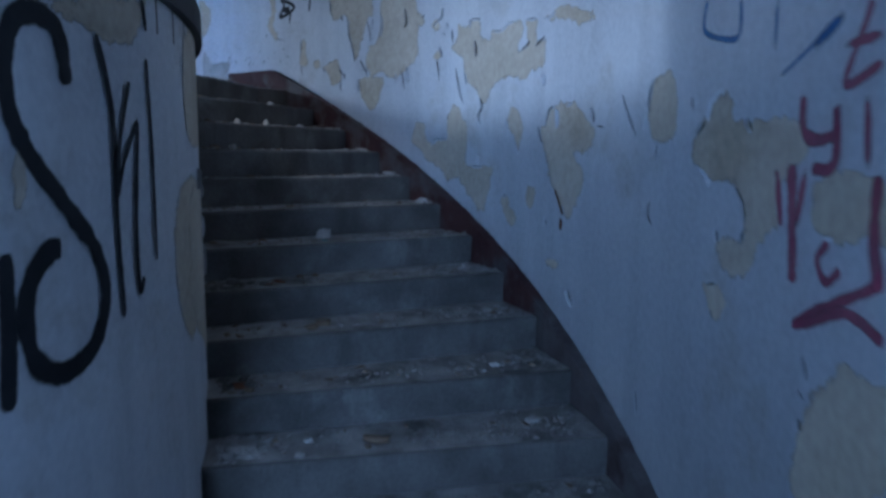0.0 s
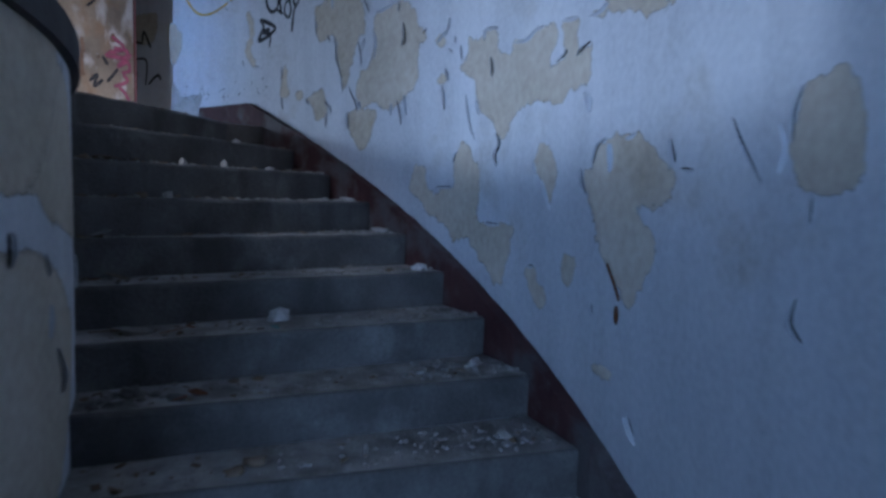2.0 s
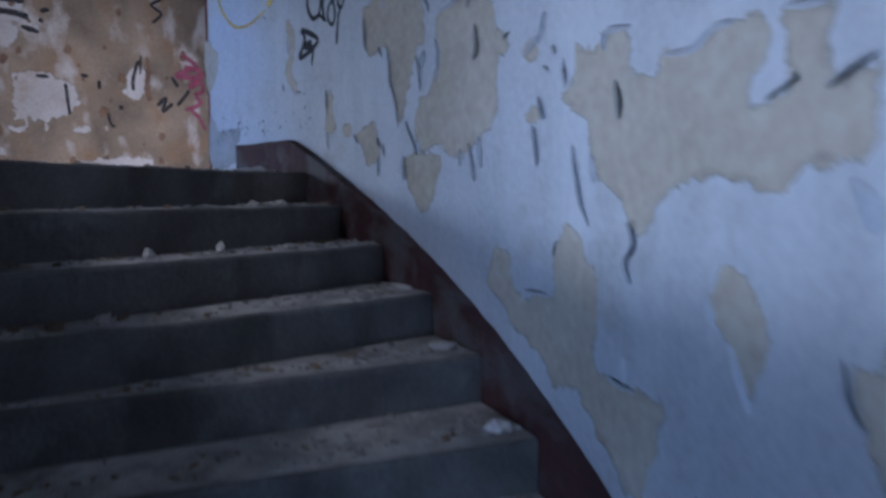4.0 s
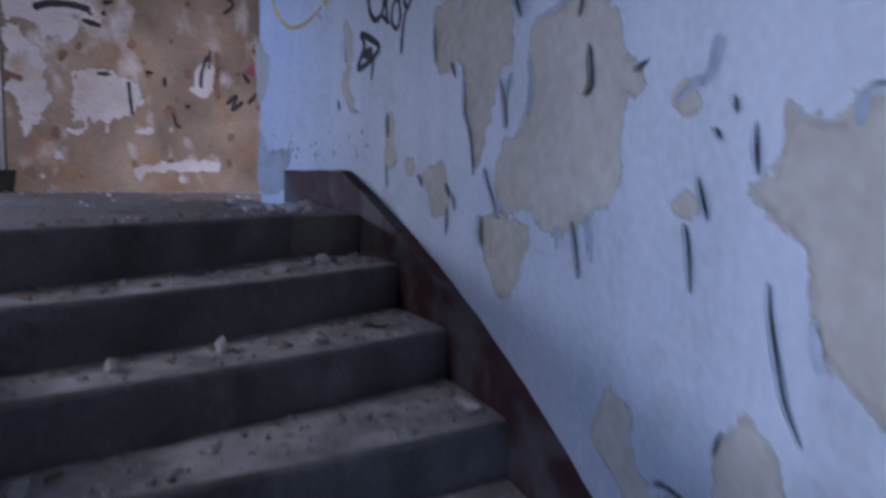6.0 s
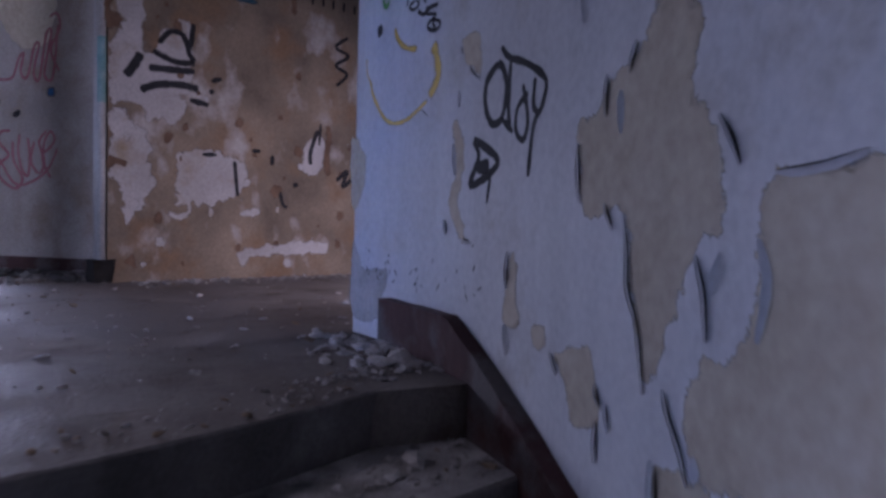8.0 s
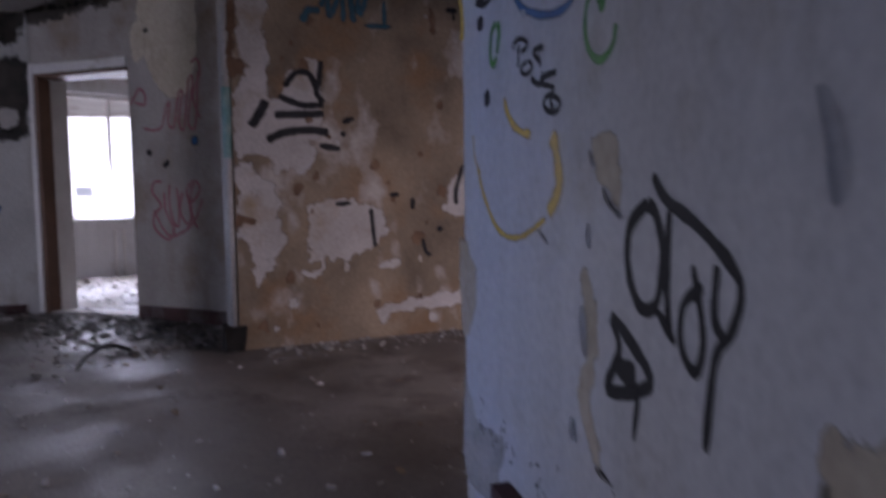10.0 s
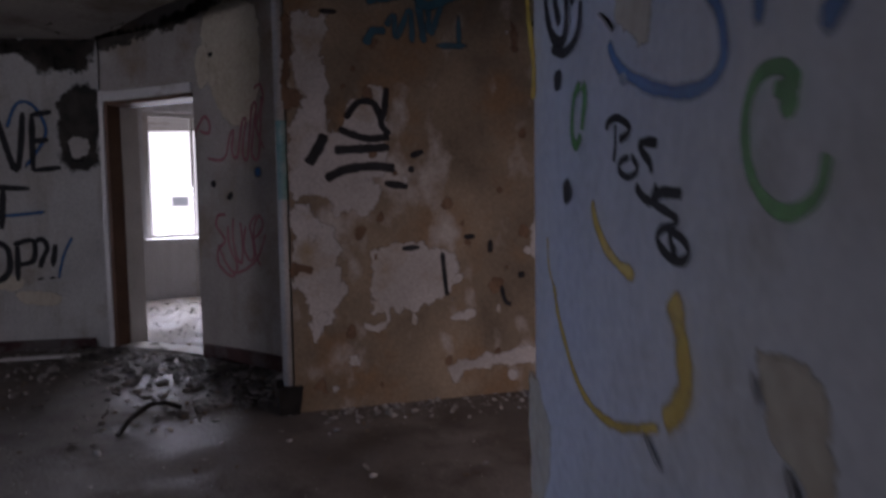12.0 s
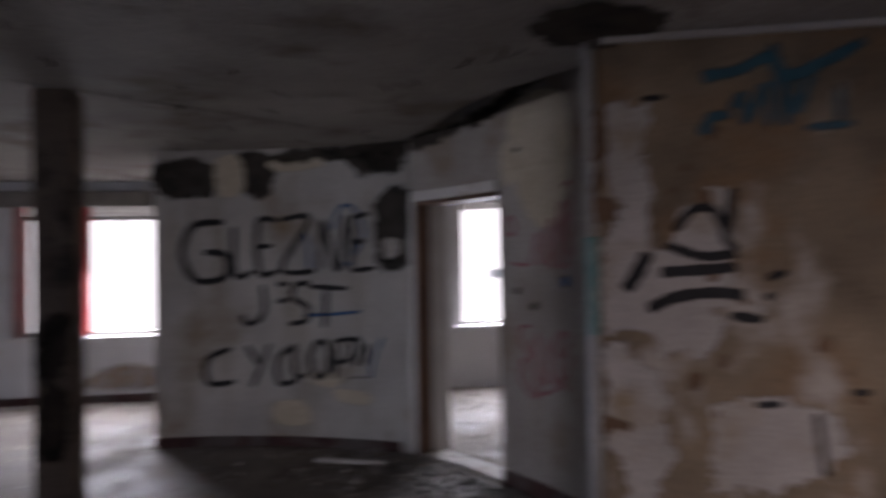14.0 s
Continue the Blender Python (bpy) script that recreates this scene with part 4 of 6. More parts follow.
flaking(on_outer, [(18.88, 1.773), (18.08, 1.766)], 0.006, wall_outer)
flaking(on_outer, [(24.16, 1.342), (24.05, 1.296)], 0.006, wall_outer)
flaking(on_outer, [(21.73, 1.007), (21.33, 0.968), (20.95, 0.941)], 0.006, wall_outer)
flaking(on_outer, [(29.31, 1.429), (28.83, 1.432)], 0.006, wall_outer)
flaking(on_outer, [(42.04, 2.642), (41.83, 2.549), (42.19, 2.52)], 0.0085, wall_outer)
flaking(on_outer, [(25.11, 2.059), (24.8, 2.026), (24.7, 1.987)], 0.0085, wall_outer)
flaking(on_outer, [(32.36, 1.984), (32.02, 1.933), (32.42, 1.887), (32.19, 1.837)], 0.0085, wall_outer)
flaking(on_outer, [(23.21, 1.87), (23.1, 1.815), (23.15, 1.779)], 0.0085, wall_outer)
flaking(on_outer, [(19.39, 1.857), (19.18, 1.809), (19.1, 1.789)], 0.0085, wall_outer)
flaking(on_outer, [(33.02, 2.321), (32.79, 2.268), (32.82, 2.225)], 0.0085, wall_outer)
flaking(on_outer, [(16.36, 1.884), (15.93, 1.823), (15, 1.718)], 0.005, wall_outer)
flaking(on_outer, [(14.42, 1.844), (14.17, 1.792), (14.41, 1.741)], 0.005, wall_outer)
flaking(on_outer, [(13.62, 1.918), (13.9, 1.861), (13.88, 1.8)], 0.005, wall_outer)
flaking(on_outer, [(8.26, 1.84), (9, 1.805), (9.2, 1.748)], 0.005, wall_outer)
flaking(on_outer, [(10.43, 1.83), (10.29, 1.788)], 0.005, wall_outer)
flaking(on_outer, [(13.14, 1.697), (13.21, 1.627)], 0.005, wall_outer)
flaking(on_outer, [(9.64, 1.602), (9.01, 1.572), (8.95, 1.551)], 0.005, wall_outer)
flaking(on_outer, [(7.01, 1.558), (6.47, 1.514), (6.25, 1.462)], 0.005, wall_outer)
flaking(on_outer, [(6.37, 1.445), (6.53, 1.405)], 0.005, wall_outer)
flaking(on_outer, [(21.48, 1.027), (21, 0.967)], 0.005, wall_outer)
flaking(on_outer, [(14.07, 0.756), (13.92, 0.655)], 0.005, wall_outer)
flaking(on_outer, [(2.5, 1.189), (2.21, 1.138)], 0.005, wall_outer)
flaking(on_outer, [(2.65, 1.105), (2.33, 1.088)], 0.005, wall_outer)
flaking(on_outer, [(8.75, 1.249), (8.04, 1.269)], 0.005, wall_outer)
flaking(on_outer, [(8.34, 1.186), (8.13, 1.155)], 0.005, wall_outer)
flaking(on_outer, [(1.85, 1.462), (1.51, 1.457)], 0.005, wall_outer)
flaking(on_outer, [(9.25, 1.753), (9.94, 1.707)], 0.009, wall_outer)
flaking(on_outer, [(6.56, 1.75), (6.15, 1.708)], 0.009, wall_outer)
flaking(on_outer, [(8.17, 1.429), (8.04, 1.388)], 0.009, wall_outer)
flaking(on_outer, [(13.54, 1.484), (13.69, 1.431), (13.25, 1.393)], 0.009, wall_outer)
flaking(on_outer, [(2.51, 1.041), (2.35, 1.013)], 0.009, wall_outer)
flaking(on_outer, [(50.75, 2.992), (50.77, 2.9)], 0.006, wall_outer)
flaking(on_outer, [(50.18, 2.948), (50.12, 2.858)], 0.006, wall_outer)
flaking(on_outer, [(52.36, 3.247), (52.08, 3.187), (52.02, 3.129)], 0.006, wall_outer)
flaking(on_outer, [(49.51, 3.038), (49.79, 2.977)], 0.006, wall_outer)
flaking(on_outer, [(52.08, 2.855), (51.96, 2.719)], 0.006, wall_outer)
flaking(on_outer, [(50.69, 2.716), (50.33, 2.659)], 0.006, wall_outer)
flaking(on_outer, [(49.88, 2.693), (49.64, 2.619), (49.55, 2.54), (49.11, 2.465), (48.81, 2.34)], 0.006, wall_outer)
flaking(on_outer, [(48.06, 2.366), (47.81, 2.322), (47.39, 2.272), (47.11, 2.215)], 0.006, wall_outer)
flaking(on_outer, [(47.11, 2.62), (46.79, 2.553), (46.68, 2.475)], 0.006, wall_outer)
flaking(on_outer, [(46.37, 2.628), (46.64, 2.56)], 0.006, wall_outer)
flaking(on_outer, [(45.37, 2.651), (45.14, 2.6), (45.16, 2.559), (45.31, 2.497)], 0.006, wall_outer)
flaking(on_outer, [(46.55, 2.856), (46.15, 2.813), (45.91, 2.768)], 0.006, wall_outer)
flaking(on_outer, [(43.44, 3.018), (43.56, 2.981)], 0.006, wall_outer)
flaking(on_outer, [(42.42, 2.756), (42.58, 2.707)], 0.006, wall_outer)
flaking(on_outer, [(53.24, 2.348), (52.88, 2.298)], 0.006, wall_outer)
flaking(on_outer, [(50.88, 2.317), (50.63, 2.272)], 0.006, wall_outer)
flaking(on_outer, [(50.78, 2.234), (50.8, 2.141)], 0.006, wall_outer)
flaking(on_outer, [(50.35, 2.285), (50.22, 2.225)], 0.006, wall_outer)
flaking(on_outer, [(48.47, 2.221), (48.47, 2.121)], 0.006, wall_outer)
flaking(on_outer, [(56.06, 2.585), (56.09, 2.478)], 0.006, wall_outer)
flaking(on_outer, [(56.16, 2.379), (56.04, 2.291)], 0.006, wall_outer)
flaking(on_outer, [(60.24, 2.922), (60.05, 2.818)], 0.006, wall_outer)
flaking(on_outer, [(60.8, 2.674), (60.69, 2.622)], 0.006, wall_outer)
flaking(on_outer, [(59.41, 2.614), (58.75, 2.605)], 0.006, wall_outer)
flaking(on_outer, [(35.9, 2.422), (35.77, 2.341)], 0.006, wall_outer)
flaking(on_outer, [(37.83, 2.256), (37.65, 2.212), (37.53, 2.133)], 0.006, wall_outer)
flaking(on_outer, [(36.5, 2.471), (36.42, 2.439)], 0.006, wall_outer)
flaking(on_outer, [(35.31, 2.182), (35.22, 2.133), (34.99, 2.071), (34.77, 2.018), (34.36, 1.966)], 0.006, wall_outer)
flaking(on_outer, [(37.09, 2.573), (37.21, 2.529), (37.52, 2.496)], 0.006, wall_outer)
flaking(on_outer, [(37.01, 2.421), (36.83, 2.401)], 0.006, wall_outer)
flaking(on_outer, [(42.58, 2.236), (42.32, 2.17), (42.14, 2.099)], 0.006, wall_outer)
flaking(on_outer, [(59.08, 3.16), (58.82, 3.133), (58.31, 3.107)], 0.004, wall_outer)
flaking(on_outer, [(63.06, 3.072), (62.37, 3.037)], 0.004, wall_outer)
flaking(on_outer, [(59.79, 3.234), (59.66, 3.202)], 0.004, wall_outer)
flaking(on_outer, [(59.9, 3.09), (59.86, 3.039)], 0.004, wall_outer)
flaking(on_outer, [(65.14, 3.72), (64.7, 3.696), (64.47, 3.678)], 0.005, wall_outer)
flaking(on_outer, [(63.82, 3.738), (63.58, 3.742), (63.46, 3.751)], 0.005, wall_outer)
flaking(on_outer, [(64.02, 3.601), (63.96, 3.581)], 0.005, wall_outer)
flaking(on_drum, [(18.68, 1.591), (18.74, 1.556), (18.5, 1.514)], 0.01, wall_drum)
flaking(on_drum, [(24.63, 1.258), (25.77, 1.163), (25.17, 1.133)], 0.01, wall_drum)
flaking(on_drum, [(22.79, 1.526), (23.26, 1.466)], 0.006, wall_drum)
flaking(on_drum, [(33.27, 1.482), (33.97, 1.361)], 0.006, wall_drum)
flaking(on_drum, [(23.73, 1.389), (23.41, 1.303)], 0.006, wall_drum)
tag = Spray(on_outer, 0.0045)
tag.stroke([(23.14, 1.483), (22.62, 1.423), (22.23, 1.369)], 0.015)
tag.stroke([(22.39, 1.353), (22.41, 1.291)], 0.020)
tag.done("rust_scar", RUST, wall_outer, "rusty scar in the wall")
tag = Spray(on_drum, 0.0045)
tag.stroke([(1.32, 1.782), (0.88, 1.894), (-0.64, 1.908), (-1.51, 1.857), (-1.76, 1.752), (-1.09, 1.649), (0.71, 1.532), (2.46, 1.422), (3.07, 1.309), (2.06, 1.202), (0.08, 1.173), (-1.29, 1.223), (-1.6, 1.32), (-1.14, 1.394), (-0.22, 1.437), (0.38, 1.438)], 0.036)
tag.stroke([(-2.28, 1.449), (-2.39, 1.288), (-2.62, 1.149)], 0.033)
tag.stroke([(3.37, 1.909), (4.33, 1.735), (4.27, 1.463), (4.46, 1.234)], 0.020)
tag.stroke([(6.02, 1.82), (4.95, 1.683), (4.43, 1.545)], 0.016)
tag.stroke([(6.67, 1.723), (5.99, 1.453), (6.05, 1.288), (6.59, 1.312)], 0.020)
tag.stroke([(6.67, 1.723), (5.25, 1.628), (4.41, 1.532)], 0.014)
tag.stroke([(8.01, 1.893), (8.21, 1.674), (8.18, 1.344)], 0.017)
tag.stroke([(7.82, 2.045), (8.18, 1.969)], 0.021)
tag.done("graffiti", BLACK, wall_drum, "large black sprayed letters")
patch(on_drum, [(-0.05, 1.937), (8.03, 2.047), (7.17, 1.95), (5.66, 1.907), (2.8, 1.915)], PLASTER, wall_drum)
patch(on_drum, [(-1.64, 1.616), (-0.96, 1.649), (-1.09, 1.572), (-1.56, 1.519)], PLASTER, wall_drum)
patch(on_drum, [(13.15, 1.538), (19.79, 1.522), (21.53, 1.225), (14.38, 1.014), (11.16, 1.282)], PLASTER, wall_drum)
patch(on_drum, [(15.69, 1.504), (22.51, 1.525), (29.42, 1.253), (23.73, 0.848), (15.57, 1.07), (14.83, 1.3)], PLASTER, wall_drum)
patch(on_drum, [(15.41, 2.01), (21.54, 2.131), (26.28, 2.051), (21.67, 1.707), (15.45, 1.703)], PLASTER, wall_drum)
tag = Spray(on_outer, 0.0045)
tag.stroke([(1.65, 1.864), (0.15, 1.863)], 0.018)
tag.stroke([(0.65, 1.933), (0.98, 1.876), (1.52, 1.784), (0.06, 1.811)], 0.019)
tag.stroke([(3.45, 1.777), (3.17, 1.687), (1.84, 1.683), (1.81, 1.741), (1.74, 1.624), (2.77, 1.611)], 0.025)
tag.stroke([(0.55, 1.754), (0.31, 1.614)], 0.020)
tag.stroke([(4.59, 1.609), (4.16, 1.472)], 0.022)
tag.stroke([(3.78, 1.623), (3.55, 1.477), (3.34, 1.345)], 0.033)
tag.stroke([(3.04, 1.611), (3.35, 1.479)], 0.021)
tag.stroke([(1.71, 1.457), (2.17, 1.415), (1.7, 1.372), (1.12, 1.405)], 0.019)
tag.stroke([(3.18, 1.247), (1.99, 1.305), (0.12, 1.375), (-0.64, 1.41)], 0.021)
tag.stroke([(3.18, 1.247), (2.21, 1.274), (0.73, 1.324), (-0.84, 1.298)], 0.021)
tag.stroke([(-0.13, 1.604), (-0.17, 1.488), (-0.52, 1.387)], 0.030)
tag.done("graffiti", MAGENTA, wall_outer, "dark red sprayed scrawl")
tag = Spray(on_outer, 0.0045)
tag.stroke([(9.68, 2.113), (9.76, 2.023), (8.14, 1.973), (7.34, 1.977), (7.37, 2.067)], 0.016)
tag.stroke([(4.72, 1.835), (3.21, 1.884), (2.0, 1.926)], 0.010)
tag.stroke([(5.16, 2.023), (5.13, 1.901)], 0.013)
tag.stroke([(3.07, 1.882), (1.76, 1.928)], 0.025)
tag.done("graffiti", BLUESPRAY, wall_outer, "blue sprayed lines")
tag = Spray(on_outer, 0.0045)
tag.stroke([(57.07, 3.13), (57.79, 3.092), (57.9, 3.023), (57.4, 2.96), (56.7, 2.97), (56.44, 3.052), (56.73, 3.113), (57.07, 3.13)], 0.019)
tag.stroke([(56.86, 3.175), (56.31, 3.135), (55.24, 3.1), (54.23, 3.053), (53.95, 3.021), (54.2, 2.968), (54.66, 2.922), (54.91, 2.791)], 0.015)
tag.stroke([(56.2, 3.122), (56.28, 3.01), (56.16, 2.925)], 0.016)
tag.stroke([(55.03, 3.016), (55.67, 2.984), (55.75, 2.924), (55.27, 2.893), (55.01, 2.946), (55.37, 3.044)], 0.015)
tag.stroke([(54.62, 3.05), (54.68, 2.982), (54.43, 2.957)], 0.015)
tag.stroke([(56.7, 2.965), (55.95, 2.921)], 0.015)
tag.done("graffiti", BLACK, wall_outer, "black sprayed tag")
tag = Spray(on_outer, 0.0045)
tag.stroke([(58.69, 2.922), (58.02, 2.902), (56.9, 2.838), (58.82, 2.781), (58.28, 2.867), (58.69, 2.922)], 0.020)
tag.stroke([(58.41, 2.833), (57.5, 2.838)], 0.034)
tag.stroke([(57.37, 2.817), (57.61, 2.722)], 0.013)
tag.done("graffiti", BLACK, wall_outer, "small black sprayed flag mark")
tag = Spray(on_outer, 0.0045)
tag.stroke([(64.74, 3.522), (64.71, 3.533), (64.33, 3.538), (63.97, 3.529), (63.71, 3.516), (63.87, 3.506), (64.18, 3.503)], 0.0095)
tag.stroke([(64.34, 3.528), (64.35, 3.492), (64.42, 3.469)], 0.0085)
tag.stroke([(63.73, 3.473), (64.1, 3.468), (64.15, 3.454), (63.8, 3.443), (63.45, 3.448), (63.4, 3.459), (63.65, 3.475)], 0.0085)
tag.stroke([(62.61, 3.485), (62.92, 3.49), (63.29, 3.489), (63.16, 3.476), (62.89, 3.46), (62.82, 3.445)], 0.011)
tag.stroke([(63.46, 3.43), (63.15, 3.413), (62.81, 3.405)], 0.011)
tag.stroke([(62.62, 3.43), (62.76, 3.416), (62.96, 3.399)], 0.009)
tag.stroke([(62.81, 3.405), (62.48, 3.418), (62.05, 3.418), (61.76, 3.416)], 0.011)
tag.stroke([(62.81, 3.405), (62.32, 3.394), (61.91, 3.384), (62.06, 3.375)], 0.0095)
tag.stroke([(62.06, 3.375), (62.44, 3.369), (62.59, 3.356), (62.44, 3.344), (62.12, 3.333), (61.77, 3.331), (61.55, 3.34), (61.6, 3.353), (61.85, 3.363), (62.12, 3.365), (62.09, 3.35), (61.92, 3.339)], 0.01)
tag.done("graffiti", BLACK, wall_outer, "black sprayed signature running downwards")
tag = Spray(on_outer, 0.0045)
tag.stroke([(67.3, 3.749), (67.58, 3.802), (67.38, 3.838), (67.01, 3.814), (66.89, 3.758), (67.12, 3.714), (67.8, 3.74), (68.17, 3.814), (67.98, 3.869), (67.37, 3.886), (66.7, 3.83), (66.54, 3.767)], 0.018)
tag.stroke([(66.08, 3.763), (66.25, 3.712), (66.94, 3.689), (67.81, 3.711)], 0.015)
tag.stroke([(67.42, 3.663), (67.42, 3.623)], 0.033)
tag.stroke([(66.98, 3.447), (66.78, 3.404)], 0.032)
tag.done("graffiti", BLACK, wall_outer, "black sprayed spiral with dots")
tag = Spray(on_outer, 0.0045)
tag.stroke([(66.1, 3.615), (66.46, 3.597), (66.58, 3.538), (66.36, 3.508), (66.08, 3.526)], 0.014)
tag.stroke([(65.98, 3.616), (65.86, 3.59), (66.04, 3.534)], 0.015)
tag.done("graffiti", GREEN, wall_outer, "small green sprayed letter")
tag = Spray(on_outer, 0.0045)
tag.stroke([(59.48, 3.512), (59.05, 3.514), (59.32, 3.532), (59.81, 3.53), (60.07, 3.494), (59.98, 3.442), (59.55, 3.405), (59.07, 3.397), (58.63, 3.415), (58.5, 3.447)], 0.013)
tag.stroke([(59.21, 3.526), (59.17, 3.483)], 0.023)
tag.done("graffiti", GREEN, wall_outer, "large green sprayed letter")
tag = Spray(on_outer, 0.0045)
tag.stroke([(64.68, 3.661), (64.11, 3.61), (62.55, 3.556), (61.21, 3.54), (60.62, 3.564), (60.78, 3.62), (61.32, 3.67)], 0.018)
tag.stroke([(59.8, 3.627), (59.81, 3.579)], 0.021)
tag.stroke([(58.24, 3.583), (58.65, 3.551)], 0.031)
tag.done("graffiti", BLUESPRAY, wall_outer, "broad blue sprayed curve")
tag = Spray(on_outer, 0.0045)
tag.stroke([(65.47, 3.409), (65.17, 3.358), (64.42, 3.315), (63.45, 3.293)], 0.019)
tag.stroke([(62.05, 3.285), (61.85, 3.255), (61.68, 3.215), (61.62, 3.17), (61.85, 3.14), (62.32, 3.105)], 0.036)
tag.stroke([(62.44, 3.095), (64.15, 3.046), (65.52, 3.043), (66.51, 3.084), (67.38, 3.171), (67.74, 3.24)], 0.015)
tag.done("graffiti", YELLOW, wall_outer, "yellow sprayed ring with drips")
tag = Spray(on_outer, 0.0045)
tag.stroke([(69.6, 3.995), (69.45, 3.848), (69.0, 3.701), (69.06, 3.628)], 0.024)
tag.stroke([(68.1, 3.332), (68.01, 3.266), (67.5, 3.214)], 0.007)
tag.done("graffiti", YELLOW, wall_outer, "yellow paint down the wall end")
tag = Spray(on_ochre, 0.0045)
tag.stroke([(0.209, 3.542), (0.323, 3.595), (0.478, 3.615), (0.619, 3.604)], 0.040)
tag.stroke([(0.263, 3.708), (0.417, 3.716), (0.589, 3.727)], 0.037)
tag.stroke([(0.29, 3.83), (0.449, 3.777), (0.59, 3.789)], 0.034)
tag.stroke([(0.333, 3.89), (0.405, 3.982), (0.498, 3.982), (0.544, 3.875)], 0.031)
tag.stroke([(0.578, 4.075), (0.56, 3.937), (0.544, 3.86), (0.59, 3.798)], 0.028)
tag.stroke([(0.21, 3.8), (0.166, 3.709), (0.111, 3.628)], 0.046)
tag.stroke([(0.554, 3.515), (0.696, 3.494)], 0.034)
tag.stroke([(0.653, 3.122), (0.762, 3.128)], 0.025)
tag.stroke([(0.904, 3.091), (0.915, 2.965), (0.93, 2.822)], 0.022)
tag.stroke([(1.215, 3.159), (1.214, 3.079)], 0.029)
tag.stroke([(1.042, 3.181), (1.115, 3.185)], 0.023)
tag.stroke([(1.286, 2.868), (1.312, 2.771), (1.352, 2.746)], 0.020)
tag.stroke([(1.646, 3.454), (1.634, 3.275)], 0.020)
tag.stroke([(0.715, 3.674), (0.795, 3.704)], 0.028)
tag.stroke([(0.698, 3.596), (0.736, 3.596)], 0.028)
tag.done("graffiti", BLACK, wall_ochre, "black sprayed horizontal bars")
tag = Spray(on_ochre, 0.0045)
tag.stroke([(0.245, 4.509), (0.245, 4.479)], 0.075)
tag.stroke([(1.539, 4.512), (1.539, 4.473)], 0.068)
tag.done("hole", BLACK, wall_ochre, "round dark hole in the plaster")
tag = Spray(on_ochre, 0.0045)
tag.stroke([(1.541, 4.466), (1.564, 4.465)], 0.059)
tag.stroke([(1.64, 4.466), (1.663, 4.466)], 0.059)
tag.stroke([(1.734, 4.465), (1.758, 4.465)], 0.059)
tag.stroke([(1.836, 4.466), (1.861, 4.465)], 0.060)
tag.stroke([(1.941, 4.461), (1.966, 4.46)], 0.060)
tag.stroke([(1.897, 4.216), (1.778, 4.117), (1.901, 4.059), (1.782, 3.962), (1.892, 3.901), (1.786, 3.792)], 0.022)
tag.done("graffiti", BLACK, wall_ochre, "row of black dots and a scribble")
tag = Spray(on_ochre, 0.0045)
tag.stroke([(0.457, 4.318), (0.504, 4.395), (0.582, 4.397)], 0.038)
tag.stroke([(0.583, 4.428), (0.631, 4.49), (0.645, 4.368), (0.726, 4.524), (0.74, 4.333)], 0.032)
tag.stroke([(0.761, 4.71), (0.79, 4.495), (0.81, 4.341)], 0.039)
tag.stroke([(0.839, 4.559), (0.853, 4.404), (0.919, 4.561)], 0.032)
tag.stroke([(1.026, 4.518), (1.03, 4.33)], 0.029)
tag.stroke([(0.884, 4.33), (1.086, 4.335)], 0.029)
tag.stroke([(0.46, 4.576), (0.617, 4.597), (0.744, 4.648), (0.839, 4.559), (1.134, 4.694)], 0.045)
tag.done("graffiti", TEAL, wall_ochre, "faded teal sprayed letters")
tag = Spray(on_ochre, 0.0045)
tag.stroke([(2.105, 3.54), (2.276, 3.441), (2.033, 3.317), (2.301, 3.329)], 0.041)
tag.stroke([(2.127, 3.407), (2.331, 3.406), (2.188, 3.211), (2.387, 3.395)], 0.042)
tag.stroke([(2.243, 3.245), (2.327, 3.287), (2.353, 3.197), (2.241, 3.15)], 0.035)
tag.stroke([(2.127, 2.977), (2.321, 3.066), (2.254, 3.134)], 0.035)
tag.stroke([(2.195, 2.989), (2.289, 2.921), (2.369, 2.795)], 0.035)
tag.done("graffiti", MAGENTA, wall_ochre, "red sprayed scrawl")
tag = Spray(on_ochre, 0.0045)
tag.stroke([(1.808, 2.988), (1.91, 3.075), (1.868, 2.942), (1.985, 3.032)], 0.027)
tag.stroke([(2.036, 3.014), (2.118, 3.104), (2.187, 3.187)], 0.028)
tag.stroke([(1.619, 3.399), (1.555, 3.212), (1.558, 3.108)], 0.027)
tag.stroke([(1.421, 2.953), (1.424, 2.911)], 0.033)
tag.stroke([(1.98, 3.294), (2.055, 3.207)], 0.034)
tag.done("graffiti", BLACK, wall_ochre, "thin black scribbles")
tag = Spray(on_end, 0.0045)
tag.stroke([(-1.103, 3.601), (-0.831, 3.582), (-0.845, 3.246)], 0.020)
tag.stroke([(-1.085, 3.429), (-1.001, 3.418), (-1.068, 3.243), (-0.984, 3.223)], 0.020)
tag.stroke([(-1.035, 3.858), (-0.91, 3.817), (-0.866, 3.966), (-0.746, 3.744)], 0.026)
tag.stroke([(-0.795, 3.258), (-0.629, 3.371), (-0.57, 3.306)], 0.026)
tag.done("graffiti", BLACK, wall_end, "thin black drawn frame")
patch(on_end, [(-1.114, 4.141), (-0.821, 4.205), (-0.617, 4.156), (-0.703, 3.831), (-0.994, 3.824)], PLASTER, wall_end)
tag = Spray(on_door_wall, 0.0045)
tag.stroke([(113.67, 3.324), (114.51, 3.315), (114.75, 3.236), (113.85, 3.127), (114.66, 3.047), (114.6, 2.936), (113.24, 2.849), (112.55, 2.931), (113.36, 3.081), (113.47, 3.237)], 0.019)
